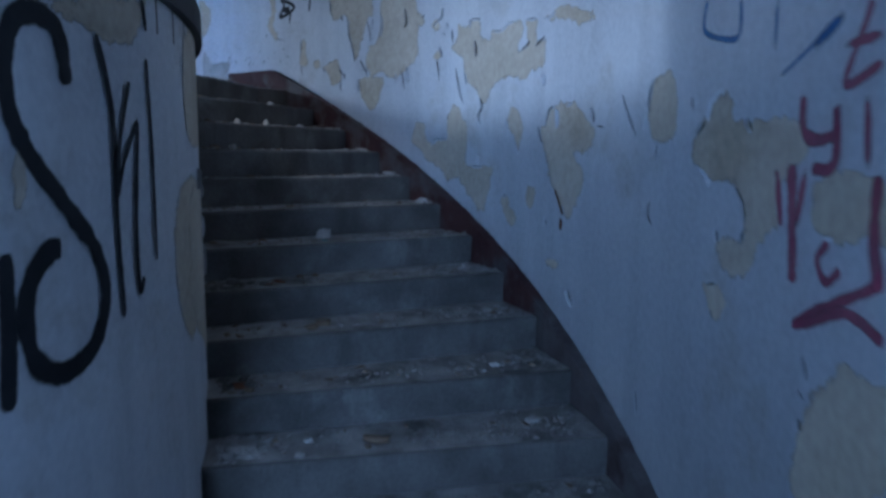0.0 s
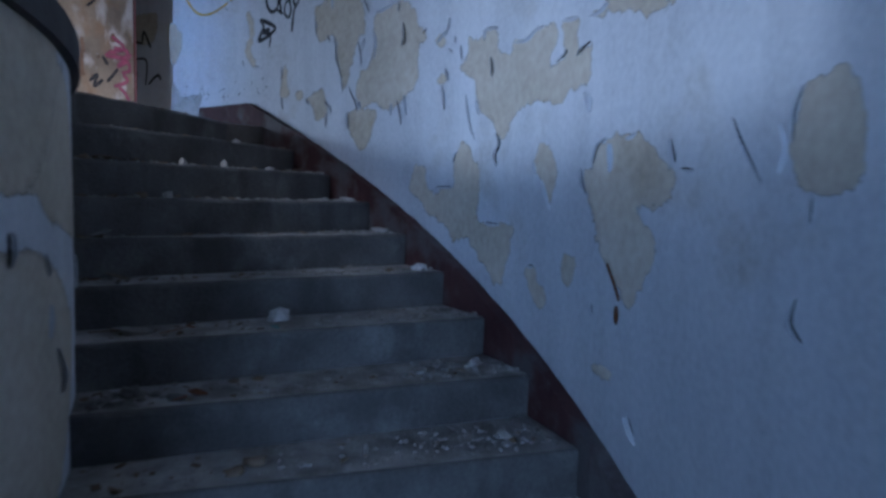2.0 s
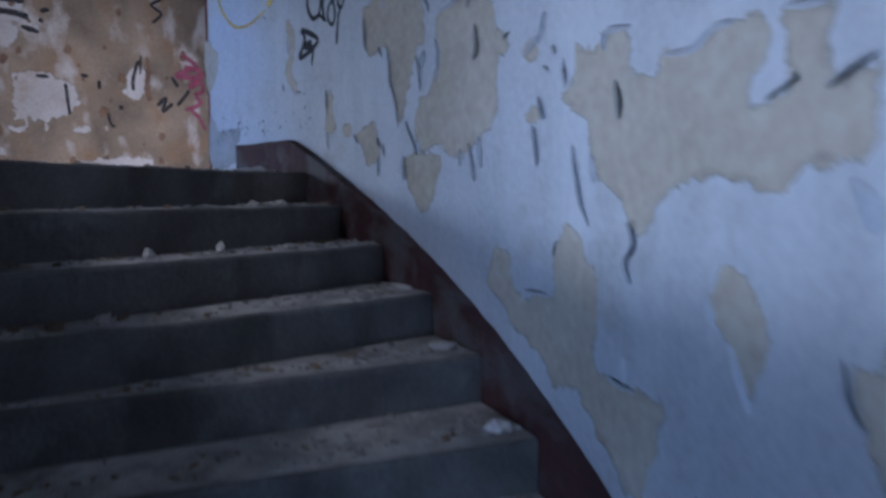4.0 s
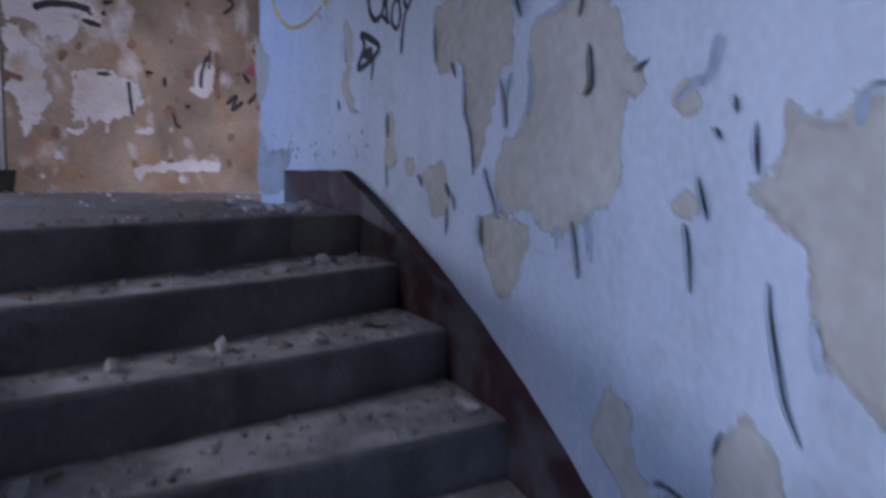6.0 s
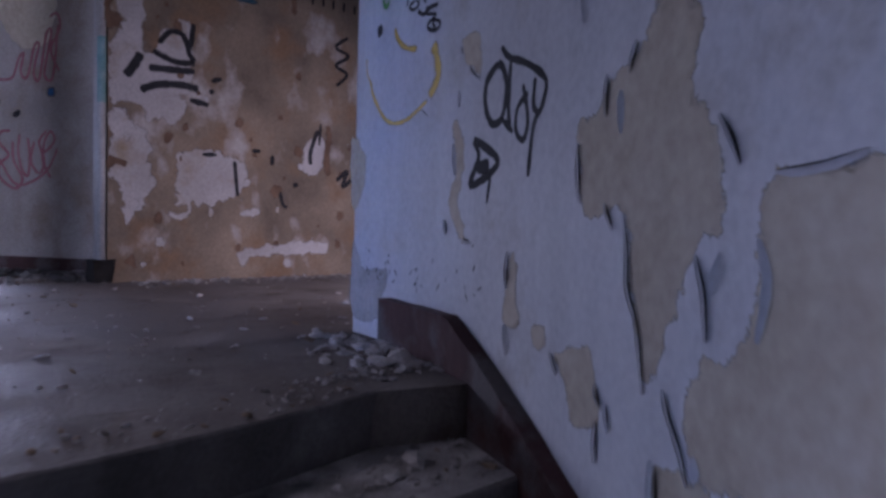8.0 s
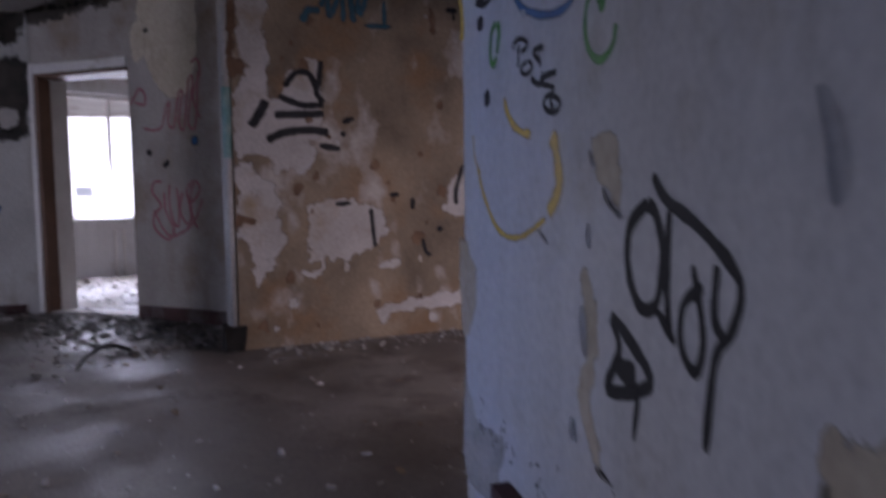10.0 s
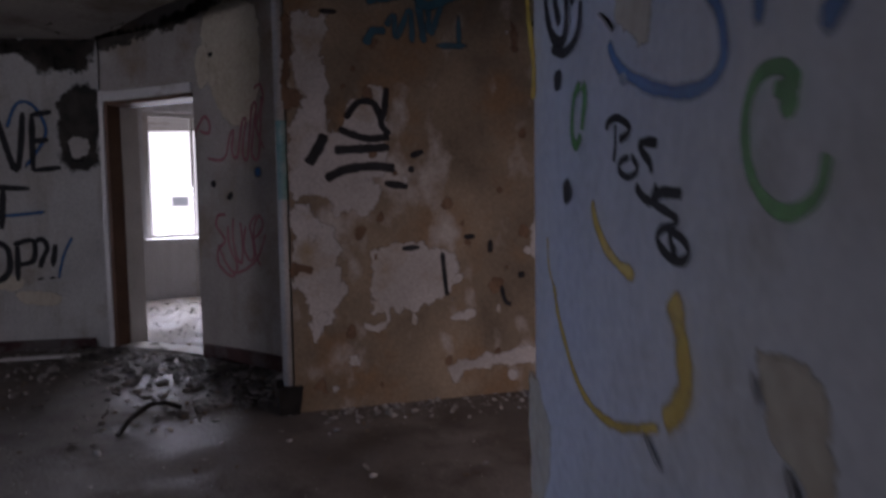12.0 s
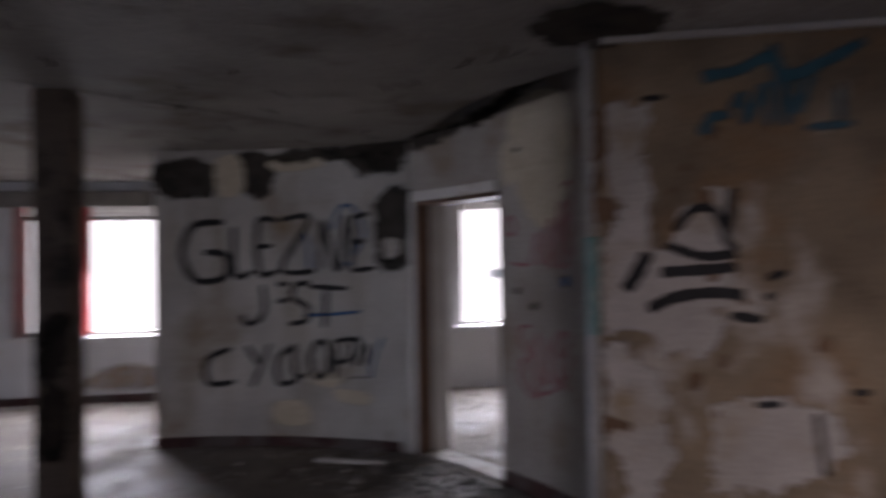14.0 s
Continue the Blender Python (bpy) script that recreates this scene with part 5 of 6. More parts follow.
tag.stroke([(112.8, 3.298), (112.94, 3.147), (112.52, 2.992), (112.02, 2.963), (111.87, 3.114), (112.05, 3.268)], 0.018)
tag.stroke([(111.42, 3.239), (111.76, 3.085), (111.11, 2.98), (110.58, 3.029), (110.81, 3.18)], 0.018)
tag.stroke([(110.23, 3.328), (110.97, 3.239), (110.51, 3.151), (109.51, 3.241), (109.91, 3.315), (110.54, 3.21), (110.39, 3.029), (109.86, 2.943)], 0.017)
tag.stroke([(114.7, 3.095), (113.03, 2.881), (110.41, 2.983), (109.22, 3.183)], 0.017)
tag.stroke([(116.74, 3.959), (115.72, 4.083), (115.11, 4.031), (115.22, 3.954), (116.22, 3.978)], 0.019)
tag.stroke([(115.46, 3.764), (114.33, 3.741), (113.42, 3.767), (112.9, 3.909), (112.43, 3.952), (112.7, 3.802), (112.09, 3.761), (111.45, 4.004), (111.0, 4.017), (111.5, 3.796), (110.95, 3.747), (110.32, 4.097), (109.81, 4.109), (110.48, 3.79), (109.68, 3.757), (109.2, 4.176)], 0.018)
tag.stroke([(109.99, 4.241), (109.28, 4.261), (109.03, 4.142), (109.88, 3.979), (109.08, 3.799)], 0.017)
tag.done("graffiti", PINK, wall_door, "faded pink sprayed letters")
tag = Spray(on_door_wall, 0.0045)
tag.stroke([(109.86, 3.68), (109.82, 3.592)], 0.064)
tag.done("graffiti", BLUESPRAY, wall_door, "small blue sprayed blot")
tag = Spray(on_door_wall, 0.0045)
tag.stroke([(114.75, 4.564), (114.7, 4.53)], 0.040)
tag.stroke([(114.89, 3.589), (114.91, 3.534)], 0.044)
tag.stroke([(113.2, 3.484), (112.95, 3.443)], 0.063)
tag.done("hole", BLACK, wall_door, "small dark holes")
patch(on_door_wall, [(115.38, 4.846), (109.68, 4.831), (109.74, 4.125), (112.43, 3.984), (114.89, 4.293)], PLASTER, wall_door)
patch(on_door_wall, [(116.42, 4.563), (115.12, 4.632), (115.0, 4.378), (116.17, 4.304)], PLASTER, wall_door)
tag = Spray(on_partition, 0.0045)
tag.stroke([(1.206, 4.169), (0.939, 4.171), (1.195, 3.74), (0.886, 3.714)], 0.038)
tag.stroke([(0.836, 3.728), (0.815, 4.149), (0.676, 3.712), (0.603, 4.196)], 0.037)
tag.stroke([(0.535, 4.183), (0.549, 3.711)], 0.041)
tag.stroke([(0.539, 4.174), (0.38, 4.198)], 0.036)
tag.stroke([(0.544, 3.956), (0.415, 3.965)], 0.036)
tag.stroke([(0.549, 3.711), (0.328, 3.732)], 0.036)
tag.stroke([(0.931, 3.601), (1.055, 3.602), (1.098, 3.489), (0.956, 3.395), (0.979, 3.281), (1.132, 3.254)], 0.037)
tag.stroke([(0.943, 3.578), (0.582, 3.558)], 0.036)
tag.stroke([(0.785, 3.562), (0.813, 3.222)], 0.041)
tag.stroke([(1.239, 3.605), (1.137, 3.604)], 0.037)
tag.stroke([(1.242, 3.447), (1.14, 3.468)], 0.037)
tag.stroke([(1.087, 3.079), (1.084, 2.819), (0.985, 2.801)], 0.033)
tag.stroke([(0.857, 3.117), (0.944, 2.96), (0.885, 2.787), (0.779, 2.861), (0.775, 3.045), (0.857, 3.117)], 0.037)
tag.stroke([(0.702, 3.089), (0.713, 2.779)], 0.037)
tag.stroke([(0.732, 3.09), (0.582, 3.118), (0.585, 2.955), (0.701, 2.918)], 0.032)
tag.stroke([(0.582, 3.099), (0.513, 3.129), (0.472, 3.058), (0.521, 2.943), (0.535, 2.888)], 0.032)
tag.stroke([(0.537, 2.804), (0.533, 2.785)], 0.037)
tag.stroke([(0.406, 3.088), (0.436, 2.893)], 0.036)
tag.stroke([(0.446, 2.809), (0.443, 2.79)], 0.037)
tag.done("graffiti", BLACK, wall_partition, "black sprayed words")
tag = Spray(on_partition, 0.0045)
tag.stroke([(1.715, 4.162), (1.978, 4.13), (2.076, 3.884), (1.957, 3.649), (1.705, 3.68), (1.702, 3.867), (1.891, 3.895)], 0.045)
tag.stroke([(1.626, 4.121), (1.616, 3.693), (1.455, 3.725)], 0.040)
tag.stroke([(1.234, 4.16), (1.403, 4.154), (1.399, 3.714), (1.23, 3.722)], 0.040)
tag.stroke([(1.396, 3.939), (1.278, 3.941)], 0.035)
tag.stroke([(1.374, 3.602), (1.362, 3.358), (1.492, 3.252), (1.568, 3.335)], 0.036)
tag.stroke([(1.66, 3.042), (1.87, 2.944), (1.851, 2.738), (1.627, 2.749)], 0.037)
tag.stroke([(1.52, 3.067), (1.419, 2.897)], 0.036)
tag.stroke([(1.315, 3.081), (1.473, 2.702)], 0.036)
tag.stroke([(1.076, 3.067), (1.24, 2.946), (1.222, 2.733), (1.065, 2.763)], 0.036)
tag.done("graffiti", BLACK, wall_partition, "black sprayed letters")
tag = Spray(on_partition, 0.0035)
tag.stroke([(0.733, 4.058), (0.644, 4.265), (0.516, 4.243), (0.435, 4.012), (0.612, 3.734)], 0.026)
tag.stroke([(0.999, 3.328), (0.748, 3.335), (0.47, 3.361)], 0.026)
tag.stroke([(1.215, 3.741), (1.11, 3.876), (0.983, 4.057), (0.928, 3.715)], 0.027)
tag.stroke([(0.395, 2.788), (0.348, 2.983), (0.27, 3.145)], 0.021)
tag.done("graffiti", BLUESPRAY, wall_partition, "thin blue sprayed lines")
patch(on_partition, [(0.322, 4.245), (0.166, 4.434), (0.013, 4.342), (0.023, 3.823), (0.136, 3.706), (0.31, 3.778)], DARKMARK, wall_partition, "round soot stain by the door")
# flat brownish-dark patches along the top of the partition
patch(on_partition, [(2.276, 4.713), (1.839, 4.706), (1.78, 4.421), (2.108, 4.372), (2.278, 4.437)], DARKMARK, wall_partition, "brownish-dark ragged patch high on the partition")
patch(on_partition, [(1.567, 4.75), (1.267, 4.738), (1.298, 4.381), (1.529, 4.413)], DARKMARK, wall_partition, "brownish-dark ragged patch high on the partition")
patch(on_partition, [(0.811, 4.768), (0.168, 4.822), (0.1, 4.558), (0.417, 4.56), (0.613, 4.663)], DARKMARK, wall_partition, "brownish-dark ragged patch high on the partition")
patch(on_partition, [(1.776, 4.718), (1.567, 4.735), (1.539, 4.438), (1.759, 4.396)], PLASTER, wall_partition)
patch(on_partition, [(1.268, 4.723), (0.821, 4.754), (0.813, 4.632), (1.244, 4.6)], PLASTER, wall_partition)
patch(on_partition, [(0.947, 2.822), (0.674, 2.81), (0.719, 2.696), (0.907, 2.728)], PLASTER, wall_partition)
patch(on_partition, [(1.261, 2.564), (1.015, 2.573), (0.956, 2.386), (1.265, 2.382)], PLASTER, wall_partition)
patch(on_partition, [(0.719, 2.696), (0.398, 2.657), (0.421, 2.565), (0.678, 2.588)], PLASTER, wall_partition)
# flat dark bands along the wall tops under the ceiling
patch(on_door_wall, [(126.9, 4.815), (117.28, 4.927), (110.84, 5.17), (109.61, 5.064), (114.72, 4.911), (117.31, 4.833), (126.29, 4.715)], DARKMARK, wall_door, "dark ragged band under the ceiling")
patch(on_partition, [(1.213, 4.768), (0.675, 4.816), (0.047, 4.868), (0.051, 4.67), (0.23, 4.526), (0.467, 4.545), (0.486, 4.683), (1.215, 4.678)], DARKMARK, wall_partition, "dark ragged band under the ceiling")
patch(on_partition, [(0.254, 3.956), (0.175, 3.988), (0.096, 3.941), (0.116, 3.847), (0.222, 3.815)], OFFWHITE, wall_partition, "pale spot in the soot")
patch(on_ochre, [(-0.019, 4.841), (0.22, 4.838), (0.158, 4.76), (0.009, 4.739)], DARKMARK, wall_ochre, "dark ragged patch in the top corner")

# small chips in the ochre plaster and dirt specks at the foot of the wall end
for i in range(44):
    q = random.Random(300 + i)
    u, v, r = q.uniform(0.1, 2.2), q.choice((q.uniform(2.3, 3.5), q.uniform(2.3, 4.5))), q.uniform(0.015, 0.05)
    ring = [(u + r * q.uniform(0.5, 1.2) * math.cos(a), v + r * q.uniform(0.6, 1.5) * math.sin(a)) for a in (0.3, 1.2, 2.3, 3.3, 4.2, 5.4)]
    patch(on_ochre, ring, (OFFWHITE, RUSTSTAIN, RUSTSTAIN)[i % 3], wall_ochre, "small chip in the ochre plaster")
tag = Spray(on_outer, 0.004)
q = random.Random(77)
for i in range(34):
    u, v = q.uniform(57.5, 68.5), 2.43 + abs(q.gauss(0, 0.07))
    tag.stroke([(u, v), (u + q.uniform(-0.35, 0.35), v - q.uniform(0.01, 0.035))], q.uniform(0.003, 0.007), True)
tag.done("dirt_speck", CRACK, wall_outer, "dark scuffs at the foot of the wall")

# ---- rubble and litter ----


def chip(bm, at, size, seed, flat=0.5):
    """A broken lump of plaster or concrete."""
    rnd = random.Random(seed)
    turn = Euler((rnd.uniform(-0.3, 0.3), rnd.uniform(-0.3, 0.3), rnd.uniform(0, 6.3))).to_matrix()
    made = bmesh.ops.create_icosphere(bm, subdivisions=1, radius=1)["verts"]
    for v in made:
        d = v.co * (1 + 0.95 * noise.noise(v.co * 1.6 + Vector((seed, 0, 0))))
        d = Vector((d.x * size * rnd.uniform(0.9, 1.1), d.y * size * 0.7, max(d.z, -0.5) * size * flat))
        v.co = turn @ d + Vector(at) + Vector((0, 0, size * flat * 0.42))


def shard(bm, at, size, seed):
    """A thin flake of paint or paper, a little bent."""
    rnd = random.Random(seed)
    a0 = rnd.uniform(0, 6.3)
    n = rnd.choice((4, 5, 6))
    ring = []
    tx, ty = rnd.uniform(-0.35, 0.35), rnd.uniform(-0.35, 0.35)
    for i in range(n):
        a, r = a0 + 6.283 * i / n, size * rnd.uniform(0.5, 1.1)
        x, y = r * math.cos(a), r * math.sin(a) * 0.7
        ring.append((x, y, tx * x + ty * y))
    low = min(p[2] for p in ring)
    top = [bm.verts.new(Vector(at) + Vector((x, y, z - low + 0.004))) for x, y, z in ring]
    bot = [bm.verts.new(Vector(at) + Vector((x, y, z - low + 0.001))) for x, y, z in ring]
    bm.faces.new(top)
    bm.faces.new(bot[::-1])
    for i in range(n):
        bm.faces.new((top[i], bot[i], bot[(i + 1) % n], top[(i + 1) % n]))


def tread_point(k, u, w):
    """A place on step k: u from the inner to the outer end, w from the front edge to the back."""
    kk = max(k - 1, 0)
    front = IN_A[k] + (OUT_A[k] - IN_A[k]) * u
    back = IN_A[kk] + (OUT_A[kk] - IN_A[kk]) * u if k else front + 4
    return polar(R_IN + (R_STEP - R_IN) * u, front + (back - front) * w, L - k * H + 0.002)


rnd = random.Random(11)
bm_chip, bm_litter = bmesh.new(), bmesh.new()
for k in range(13):
    for i in range(210):
        u = 1 - abs(rnd.gauss(0, 0.28)) if i % 3 else rnd.random()
        u = min(max(u, 0.02), 0.985)
        w = min(0.95, 0.12 + abs(rnd.gauss(0.35, 0.3)))
        chip(bm_chip, tread_point(k, u, w), 0.0045 + (0.016 if u > 0.7 else 0.011) * rnd.random() ** 3, rnd.randint(0, 9999))
    for i in range(26):
        u = abs(rnd.gauss(0, 0.3)) if i % 2 else rnd.random()
        u = min(max(u, 0.02), 0.98)
        (shard if i % 3 else chip)(bm_litter, tread_point(k, u, min(0.93, 0.15 + 0.75 * rnd.random())), 0.006 + 0.02 * rnd.random() ** 2, rnd.randint(0, 9999))
thing("plaster_grit", bm_chip, GRIT, "pale plaster grit scattered over the stair treads", "rubble", "stuff")
thing("stair_litter", bm_litter, LITTER, "brown flakes and scraps lying on the treads", "litter", "stuff")

# larger lumps that can be told apart on the steps
for k, u, w, size, flat in ((6, 0.472, 0.72, 0.055, 0.95), (10, 0.84, 0.55, 0.045, 0.5), (9, 0.80, 0.4, 0.035, 0.7), (7, 0.90, 0.5, 0.05, 0.4), (3, 0.96, 0.4, 0.055, 0.4), (4, 0.95, 0.4, 0.05, 0.5), (5, 0.95, 0.3, 0.045, 0.5), (2, 0.55, 0.6, 0.03, 0.9), (2, 0.38, 0.5, 0.028, 0.8), (3, 0.28, 0.5, 0.03, 0.8), (1, 0.80, 0.5, 0.035, 0.5), (1, 0.86, 0.6, 0.045, 0.45), (1, 0.70, 0.3, 0.03, 0.6), (8, 0.88, 0.5, 0.04, 0.4), (2, 0.72, 0.3, 0.03, 0.5), (0, 0.90, 0.7, 0.05, 0.5), (0, 0.95, 0.6, 0.055, 0.6), (0, 0.86, 0.9, 0.035, 0.5)):
    bm = bmesh.new()
    p = tread_point(k, u, w)
    chip(bm, (0, 0, 0), size, int(size * 9000 + k * 31 + u * 100), flat)
    lump = thing("plaster_lump", bm, RUBBLE, "broken pale plaster lump lying on a step", "rubble", group="plaster lumps on the stairs")
    lump.location = p

# flat scraps at the inner ends of the steps
for k, u, w, size, mat, label in ((6, 0.125, 0.55, 0.12, RUBBLE, "flat pale plaster slab lying on a step"), (6, 0.05, 0.7, 0.07, LITTER, "brown scrap of board on a step"), (5, 0.10, 0.6, 0.09, LITTER, "dark scrap of board on a step"), (9, 0.088, 0.42, 0.06, LEAF, "rust-brown leaf scrap on a step"), (9, 0.16, 0.6, 0.05, RUBBLE, "pale paper scrap on a step"), (4, 0.08, 0.6, 0.07, RUBBLE, "pale plaster slab on a step"), (10, 0.10, 0.6, 0.08, RUBBLE, "broken plaster slab on a step"), (2, 0.86, 0.55, 0.09, LITTER, "brown board scrap on a step"), (7, 0.236, 0.4, 0.035, LEAF, "rust-brown leaf scrap on a step"), (7, 0.2, 0.2, 0.04, LEAF, "rust-brown leaf scrap on a step"), (7, 0.075, 0.4, 0.04, RUBBLE, "pale paint flake on a step"), (6, 0.43, 0.12, 0.022, TEALCOAT, "teal paint chip on a step"), (6, 0.246, 0.6, 0.03, LEAF, "rust-brown leaf scrap on a step"), (6, 0.2, 0.3, 0.05, LEAF, "rust-brown leaf scrap on a step"), (9, 0.915, 0.5, 0.06, RUBBLE, "pale paint flake on a step"), (5, 0.18, 0.3, 0.05, RUBBLE, "pale paint flake hanging over a step edge"), (5, 0.05, 0.5, 0.04, LEAF, "rust-brown leaf scrap on a step"), (2, 0.12, 0.5, 0.06, LITTER, "brown scrap on a step")):
    bm = bmesh.new()
    shard(bm, (0, 0, 0.002), size, int(u * 1000 + k * 17))
    bmesh.ops.solidify(bm, geom=list(bm.faces), thickness=0.006)
    scrap = thing("scrap", bm, mat, label, "litter", group="scraps on the stairs")
    scrap.location = tread_point(k, u, w)



def curl(k, u, w, length, turn, label):
    """A strip of old paint rolled into a half tube, lying on a step."""
    bm = bmesh.new()

    def skin(a, b, c):
        r = 0.014 - 0.002 * c + 0.003 * a
        t = radians(20 + 200 * b)
        x = length * (a - 0.5)
        return Vector((x, r * math.cos(t) + 0.6 * x * x / length, 0.008 + r * math.sin(t) * (0.8 + 0.3 * math.sin(3 * a))))

    grid_solid(bm, skin, 8, 7)
    ob = thing("paint_curl", bm, LITTER, label, "litter", group="scraps on the stairs", smooth=True)
    ob.matrix_world = Matrix.Translation(tread_point(k, u, w)) @ Matrix.Rotation(turn, 4, "Z")


curl(8, 0.334, 0.5, 0.07, 0.3, "dark rolled-up strip of paint on a step")
curl(8, 0.294, 0.28, 0.06, 0.9, "dark rolled-up strip of paint on a step")
curl(10, 0.41, 0.4, 0.11, -0.1, "dark thin rolled strip lying on a step")
curl(3, 0.2, 0.5, 0.05, 0.6, "small dark rolled strip on a step")

# plaster fallen at the inner end of the lower steps
for k, n in ((10, 70), (11, 60), (7, 36), (9, 30)):
    bm = bmesh.new()
    for i in range(n):
        u, w = 0.03 + abs(rnd.gauss(0, 0.09)), min(0.93, max(0.08, rnd.gauss(0.5, 0.25)))
        (chip if i % 3 else shard)(bm, tread_point(k, u, w), 0.008 + 0.028 * rnd.random() ** 2, 400 * k + i)
    thing("plaster_heap", bm, RUBBLE if k > 9 else OFFDUST, "loose heap of broken plaster at a step's inner end", "rubble", "stuff")

# upper floor litter, thick along the walls
bm_a, bm_b, bm_c = bmesh.new(), bmesh.new(), bmesh.new()
for i in range(2600):
    if i % 3 == 0:
        a, r = rnd.uniform(100, 150), 5.75 - abs(rnd.gauss(0, 0.45))
        p = polar(r, a, L)
    elif i % 3 == 1:
        p = Vector((rnd.uniform(-7.6, -1.6), rnd.uniform(4.2, 7.2), L))
    else:
        p = Vector((rnd.uniform(-10.2, -4.9), rnd.uniform(1.0, 8.8), L))
    if (p.xy - Vector((CX, CY))).length > 5.1 and -4.4 > p.x > -2.0:
        continue
    if (Vector((p.x - CX, p.y - CY)).length > R_IN and math.degrees(math.atan2(p.y - CY, p.x - CX)) < 60):
        continue
    z = rnd.random()
    size = 0.006 + 0.038 * rnd.random() ** 4
    if z < 0.35:
        chip(bm_a, p, size * 0.6, i)
    elif z < 0.7:
        shard(bm_b, p, size * 0.8, i)
    else:
        shard(bm_c, p, size, i)
thing("floor_rubble", bm_a, RUBBLE, "small plaster rubble on the upper floor", "rubble", "stuff")
thing("floor_scraps", bm_b, LITTER, "brown scraps and flakes on the upper floor", "litter", "stuff")
thing("pale_flakes", bm_c, GRIT, "pale dusty paint flakes on the upper floor", "litter", "stuff")

# broken plaster fallen along the foot of the ochre wall and before the doorway
bm, bm_d = bmesh.new(), bmesh.new()
for i in range(420):
    p = on_ochre(rnd.uniform(0.15, 2.35), L, 0.01 + abs(rnd.gauss(0, 0.16)))
    (chip if i % 4 else shard)(bm, p, 0.005 + 0.02 * rnd.random() ** 3, i + 900)
for i in range(1100):
    a, r = rnd.uniform(101, 131), R_DOOR - 0.06 - abs(rnd.gauss(0, 0.5))
    (shard if i % 3 else chip)(bm_d, polar(r, a, L), 0.01 + 0.05 * rnd.random() ** 2.5, i + 2500)
thing("ochre_wall_rubble", bm, GRIT, "pale plaster crumbs fallen along the ochre wall", "rubble", "stuff")
thing("doorway_litter", bm_d, OFFDUST, "grey paint flakes thick on the floor before the doorway", "litter", "stuff")

# rubble heap against the wall end at the stair head
bm = bmesh.new()
for i in range(160):
    a = rnd.uniform(59.5, 69)
    chip(bm, polar(R_OUT - 0.05 - abs(rnd.gauss(0, 0.13)), a, L), 0.008 + 0.03 * rnd.random() ** 2, i + 50)
thing("wall_foot_rubble", bm, RUBBLE, "plaster rubble heaped at the foot of the wall", "rubble", "stuff")


def tube(name, pts, radius, mat, label, category):
    cu = bpy.data.curves.new(name, "CURVE")
    cu.dimensions, cu.bevel_depth, cu.bevel_resolution = "3D", radius, 2
    sp = cu.splines.new("BEZIER")
    sp.bezier_points.add(len(pts) - 1)
    for b, p in zip(sp.bezier_points, pts):
        b.co = p
        b.handle_left_type = b.handle_right_type = "AUTO"
    ob = new(name, cu)
    me = bpy.data.meshes.new_from_object(ob.evaluated_get(bpy.context.evaluated_depsgraph_get()))
    bpy.data.objects.remove(ob)
    me.materials.clear()
    me.materials.append(mat)
    return tagged(new(name, me), label, category)


hose = tube("hose", [(-4.90, 5.62, L + 0.014), (-5.13, 5.76, L + 0.050), (-5.25, 5.91, L + 0.055), (-5.23, 6.02, L + 0.014)], 0.014, NEARBLACK, "black bent hose lying on the floor", "hose")

# dark skirting boards round the hall
bm = bmesh.new()
arc_slab(bm, R_DOOR - 0.018, R_DOOR - 0.001, 99, DA0 - 0.3, L, L + 0.11)
part("baseboard", bm, RED, wall_door, "dark red skirting board")
bm = bmesh.new()
grid_solid(bm, lambda u, v, w: on_partition(0.12 + u * (K_LEN - 0.12), L + 0.09 * v, 0.001 + 0.017 * w), 16, 1)
part("baseboard", bm, RED, wall_partition, "dark red skirting board")
bm = bmesh.new()
block(bm, (FACADE + 0.001, -6.6, L), (FACADE + 0.02, 4.2, L + 0.09))
part("baseboard", bm, RED, wall_facade, "dark red skirting board")

# pale board lying along the partition
bm = bmesh.new()
a, b = Vector((-7.42, 5.14)), Vector((-7.18, 5.69))
way = (b - a).normalized()
side = Vector((-way.y, way.x))
grid_solid(bm, lambda u, v, w: Vector((*(a + (b - a) * u + side * (0.07 * (v - 0.5))), L + 0.004 + 0.018 * w + 0.006 * u)), 6, 2)
thing("board", bm, WHITEWOOD, "pale wooden board lying on the littered floor", "board")

# heating pipes under the window of the side room
heating = holder("heating_pipes", "pair of thin white heating pipes under the window", "pipe")
for yy in (7.39, 7.50):
    bm = bmesh.new()
    bmesh.ops.create_cone(bm, cap_ends=True, segments=12, radius1=0.014, radius2=0.014, depth=0.62, matrix=Matrix.Translation((FACADE + 0.04, yy, L + 0.31)))
    part("pipe", bm, WHITEWOOD, heating, smooth=True)

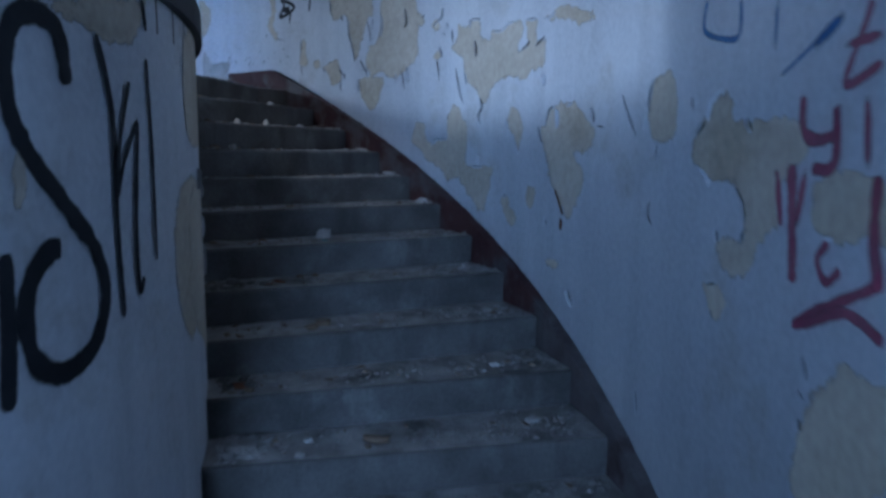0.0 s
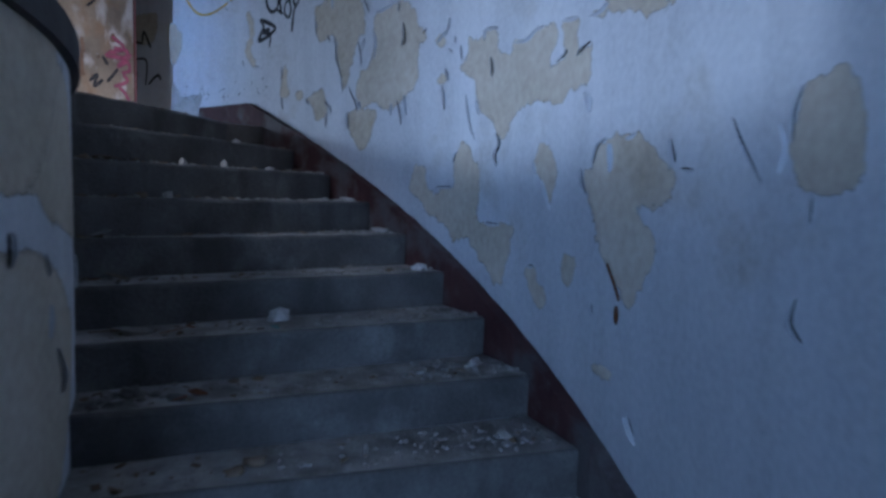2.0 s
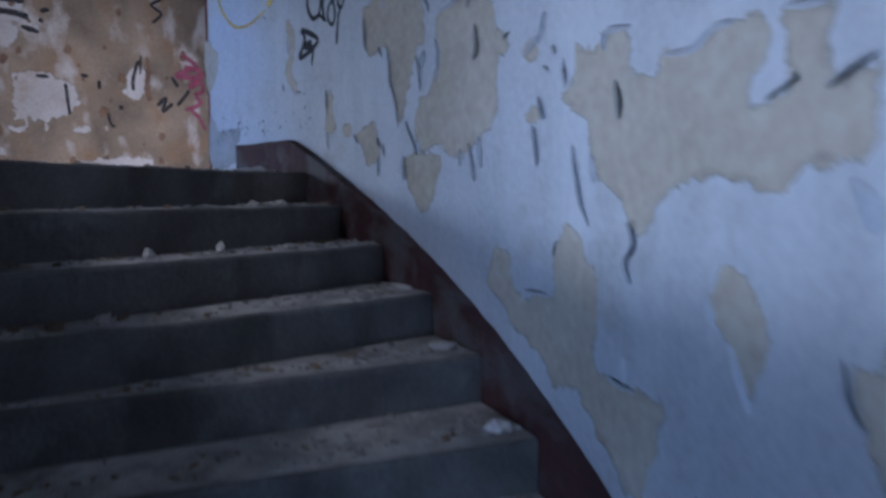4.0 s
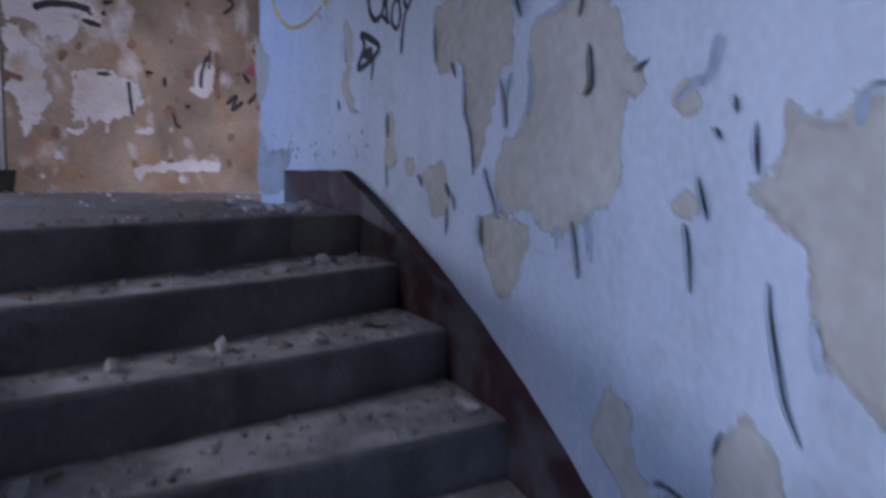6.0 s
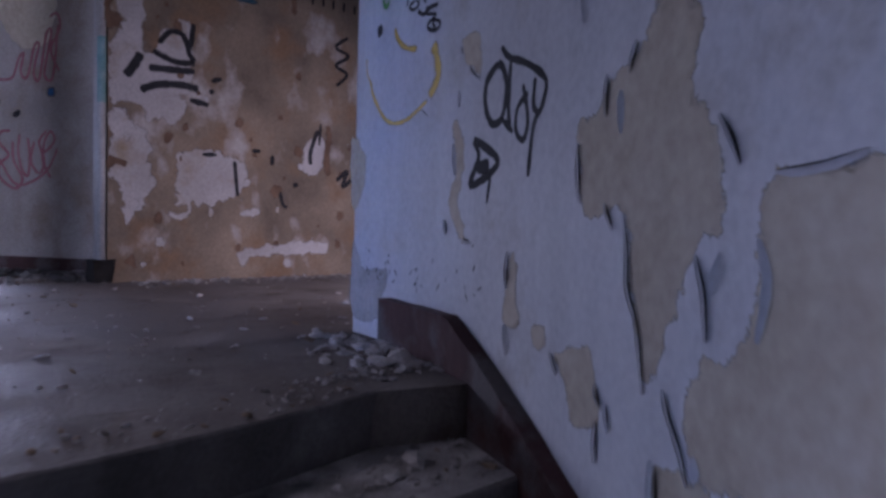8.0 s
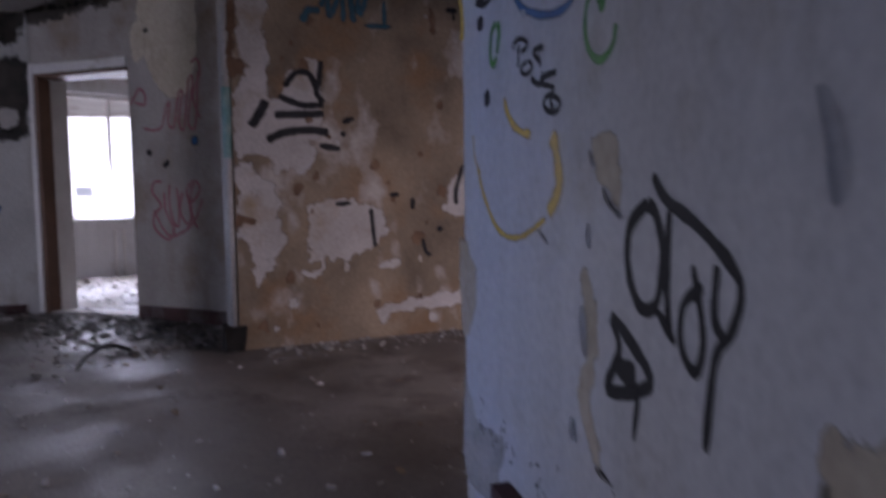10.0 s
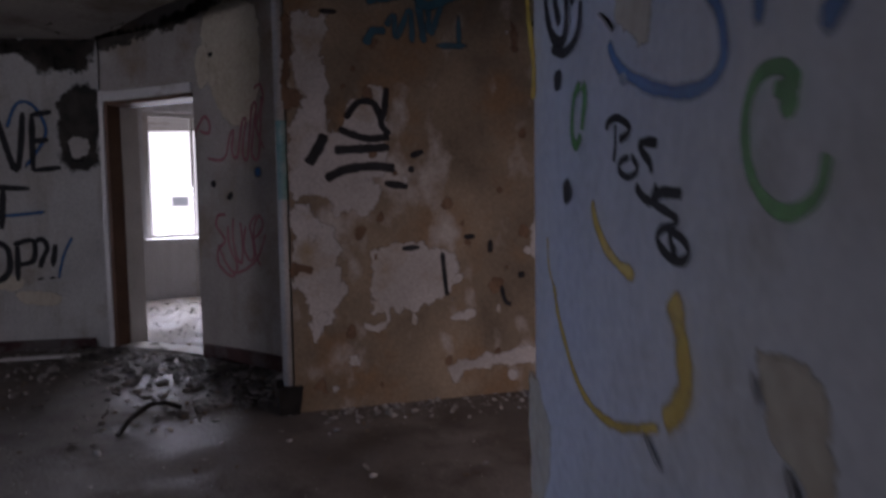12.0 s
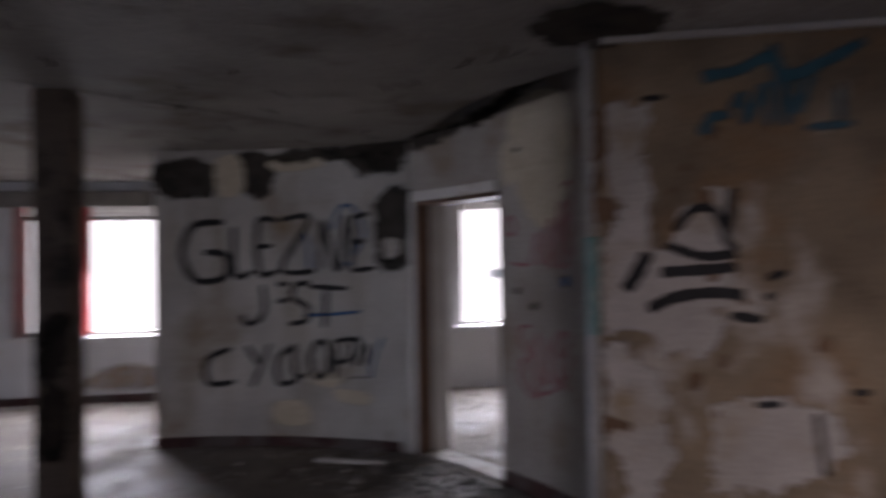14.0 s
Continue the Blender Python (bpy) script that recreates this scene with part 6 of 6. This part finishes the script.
# pale cornice strip along the top of the ochre wall
bm = bmesh.new()
grid_solid(bm, lambda u, v, w: on_ochre(0.02 + u * 2.38, 4.752 + 0.03 * v, 0.001 + 0.025 * w), 8, 1)
part("cornice", bm, GREYWALL, wall_ochre, "pale cornice strip")


def on_ceiling(x, y, off=0.0):
    return Vector((x, y, CEILING - 0.017 - off))


tag = Spray(on_ceiling, 0.0)
for i in range(46):
    x, y, a = rnd.uniform(-8.5, -2.2), rnd.uniform(3.9, 6.3), rnd.uniform(-0.5, 0.5)
    ln = rnd.uniform(0.08, 0.32)
    tag.stroke([(x, y), (x + ln * 0.5 * math.cos(a), y + ln * 0.5 * math.sin(a) + 0.02), (x + ln * math.cos(a), y + ln * math.sin(a))], rnd.uniform(0.008, 0.02), True)
tag.done("paint_crack", CRACK, ceiling, "dark cracks in the ceiling plaster")


# black ragged patch in the corner over the end of the ochre wall
patch(on_ceiling, [(-4.82, 6.36), (-4.62, 6.22), (-4.38, 6.28), (-4.30, 6.52), (-4.5, 6.78), (-4.84, 6.70)], DARKMARK, ceiling, "black ragged patch on the ceiling")

# paint flakes on the floor of the side room
bm = bmesh.new()
for i in range(420):
    shard(bm, Vector((rnd.uniform(-10.2, -7.0), rnd.uniform(5.9, 8.7), L)), 0.012 + 0.07 * rnd.random() ** 2, i + 7000)
thing("side_room_litter", bm, OFFDUST, "grey paint flakes on the side room floor", "litter", "stuff")


def on_facade(y, z, off=0.0):
    return Vector((FACADE + off, y, z))


patch(on_facade, [(2.3, 2.42), (2.6, 2.6), (2.95, 2.62), (3.2, 2.5), (3.1, 2.33), (2.5, 2.32)], DAMP, wall_facade, "brown damp stain")
patch(on_facade, [(2.0, 2.35), (2.2, 2.45), (2.3, 2.34)], PLASTER, wall_facade)


def on_column(y, z, off=0.0):
    return Vector((-5.89 + off, y, z))


patch(on_column, [(3.68, 2.75), (3.84, 2.72), (3.83, 3.05), (3.7, 3.1)], DARKMARK, column, "black sprayed marks on the column")
patch(on_column, [(3.67, 3.2), (3.82, 3.18), (3.84, 3.5), (3.7, 3.45)], DARKMARK, column, "black sprayed marks on the column")
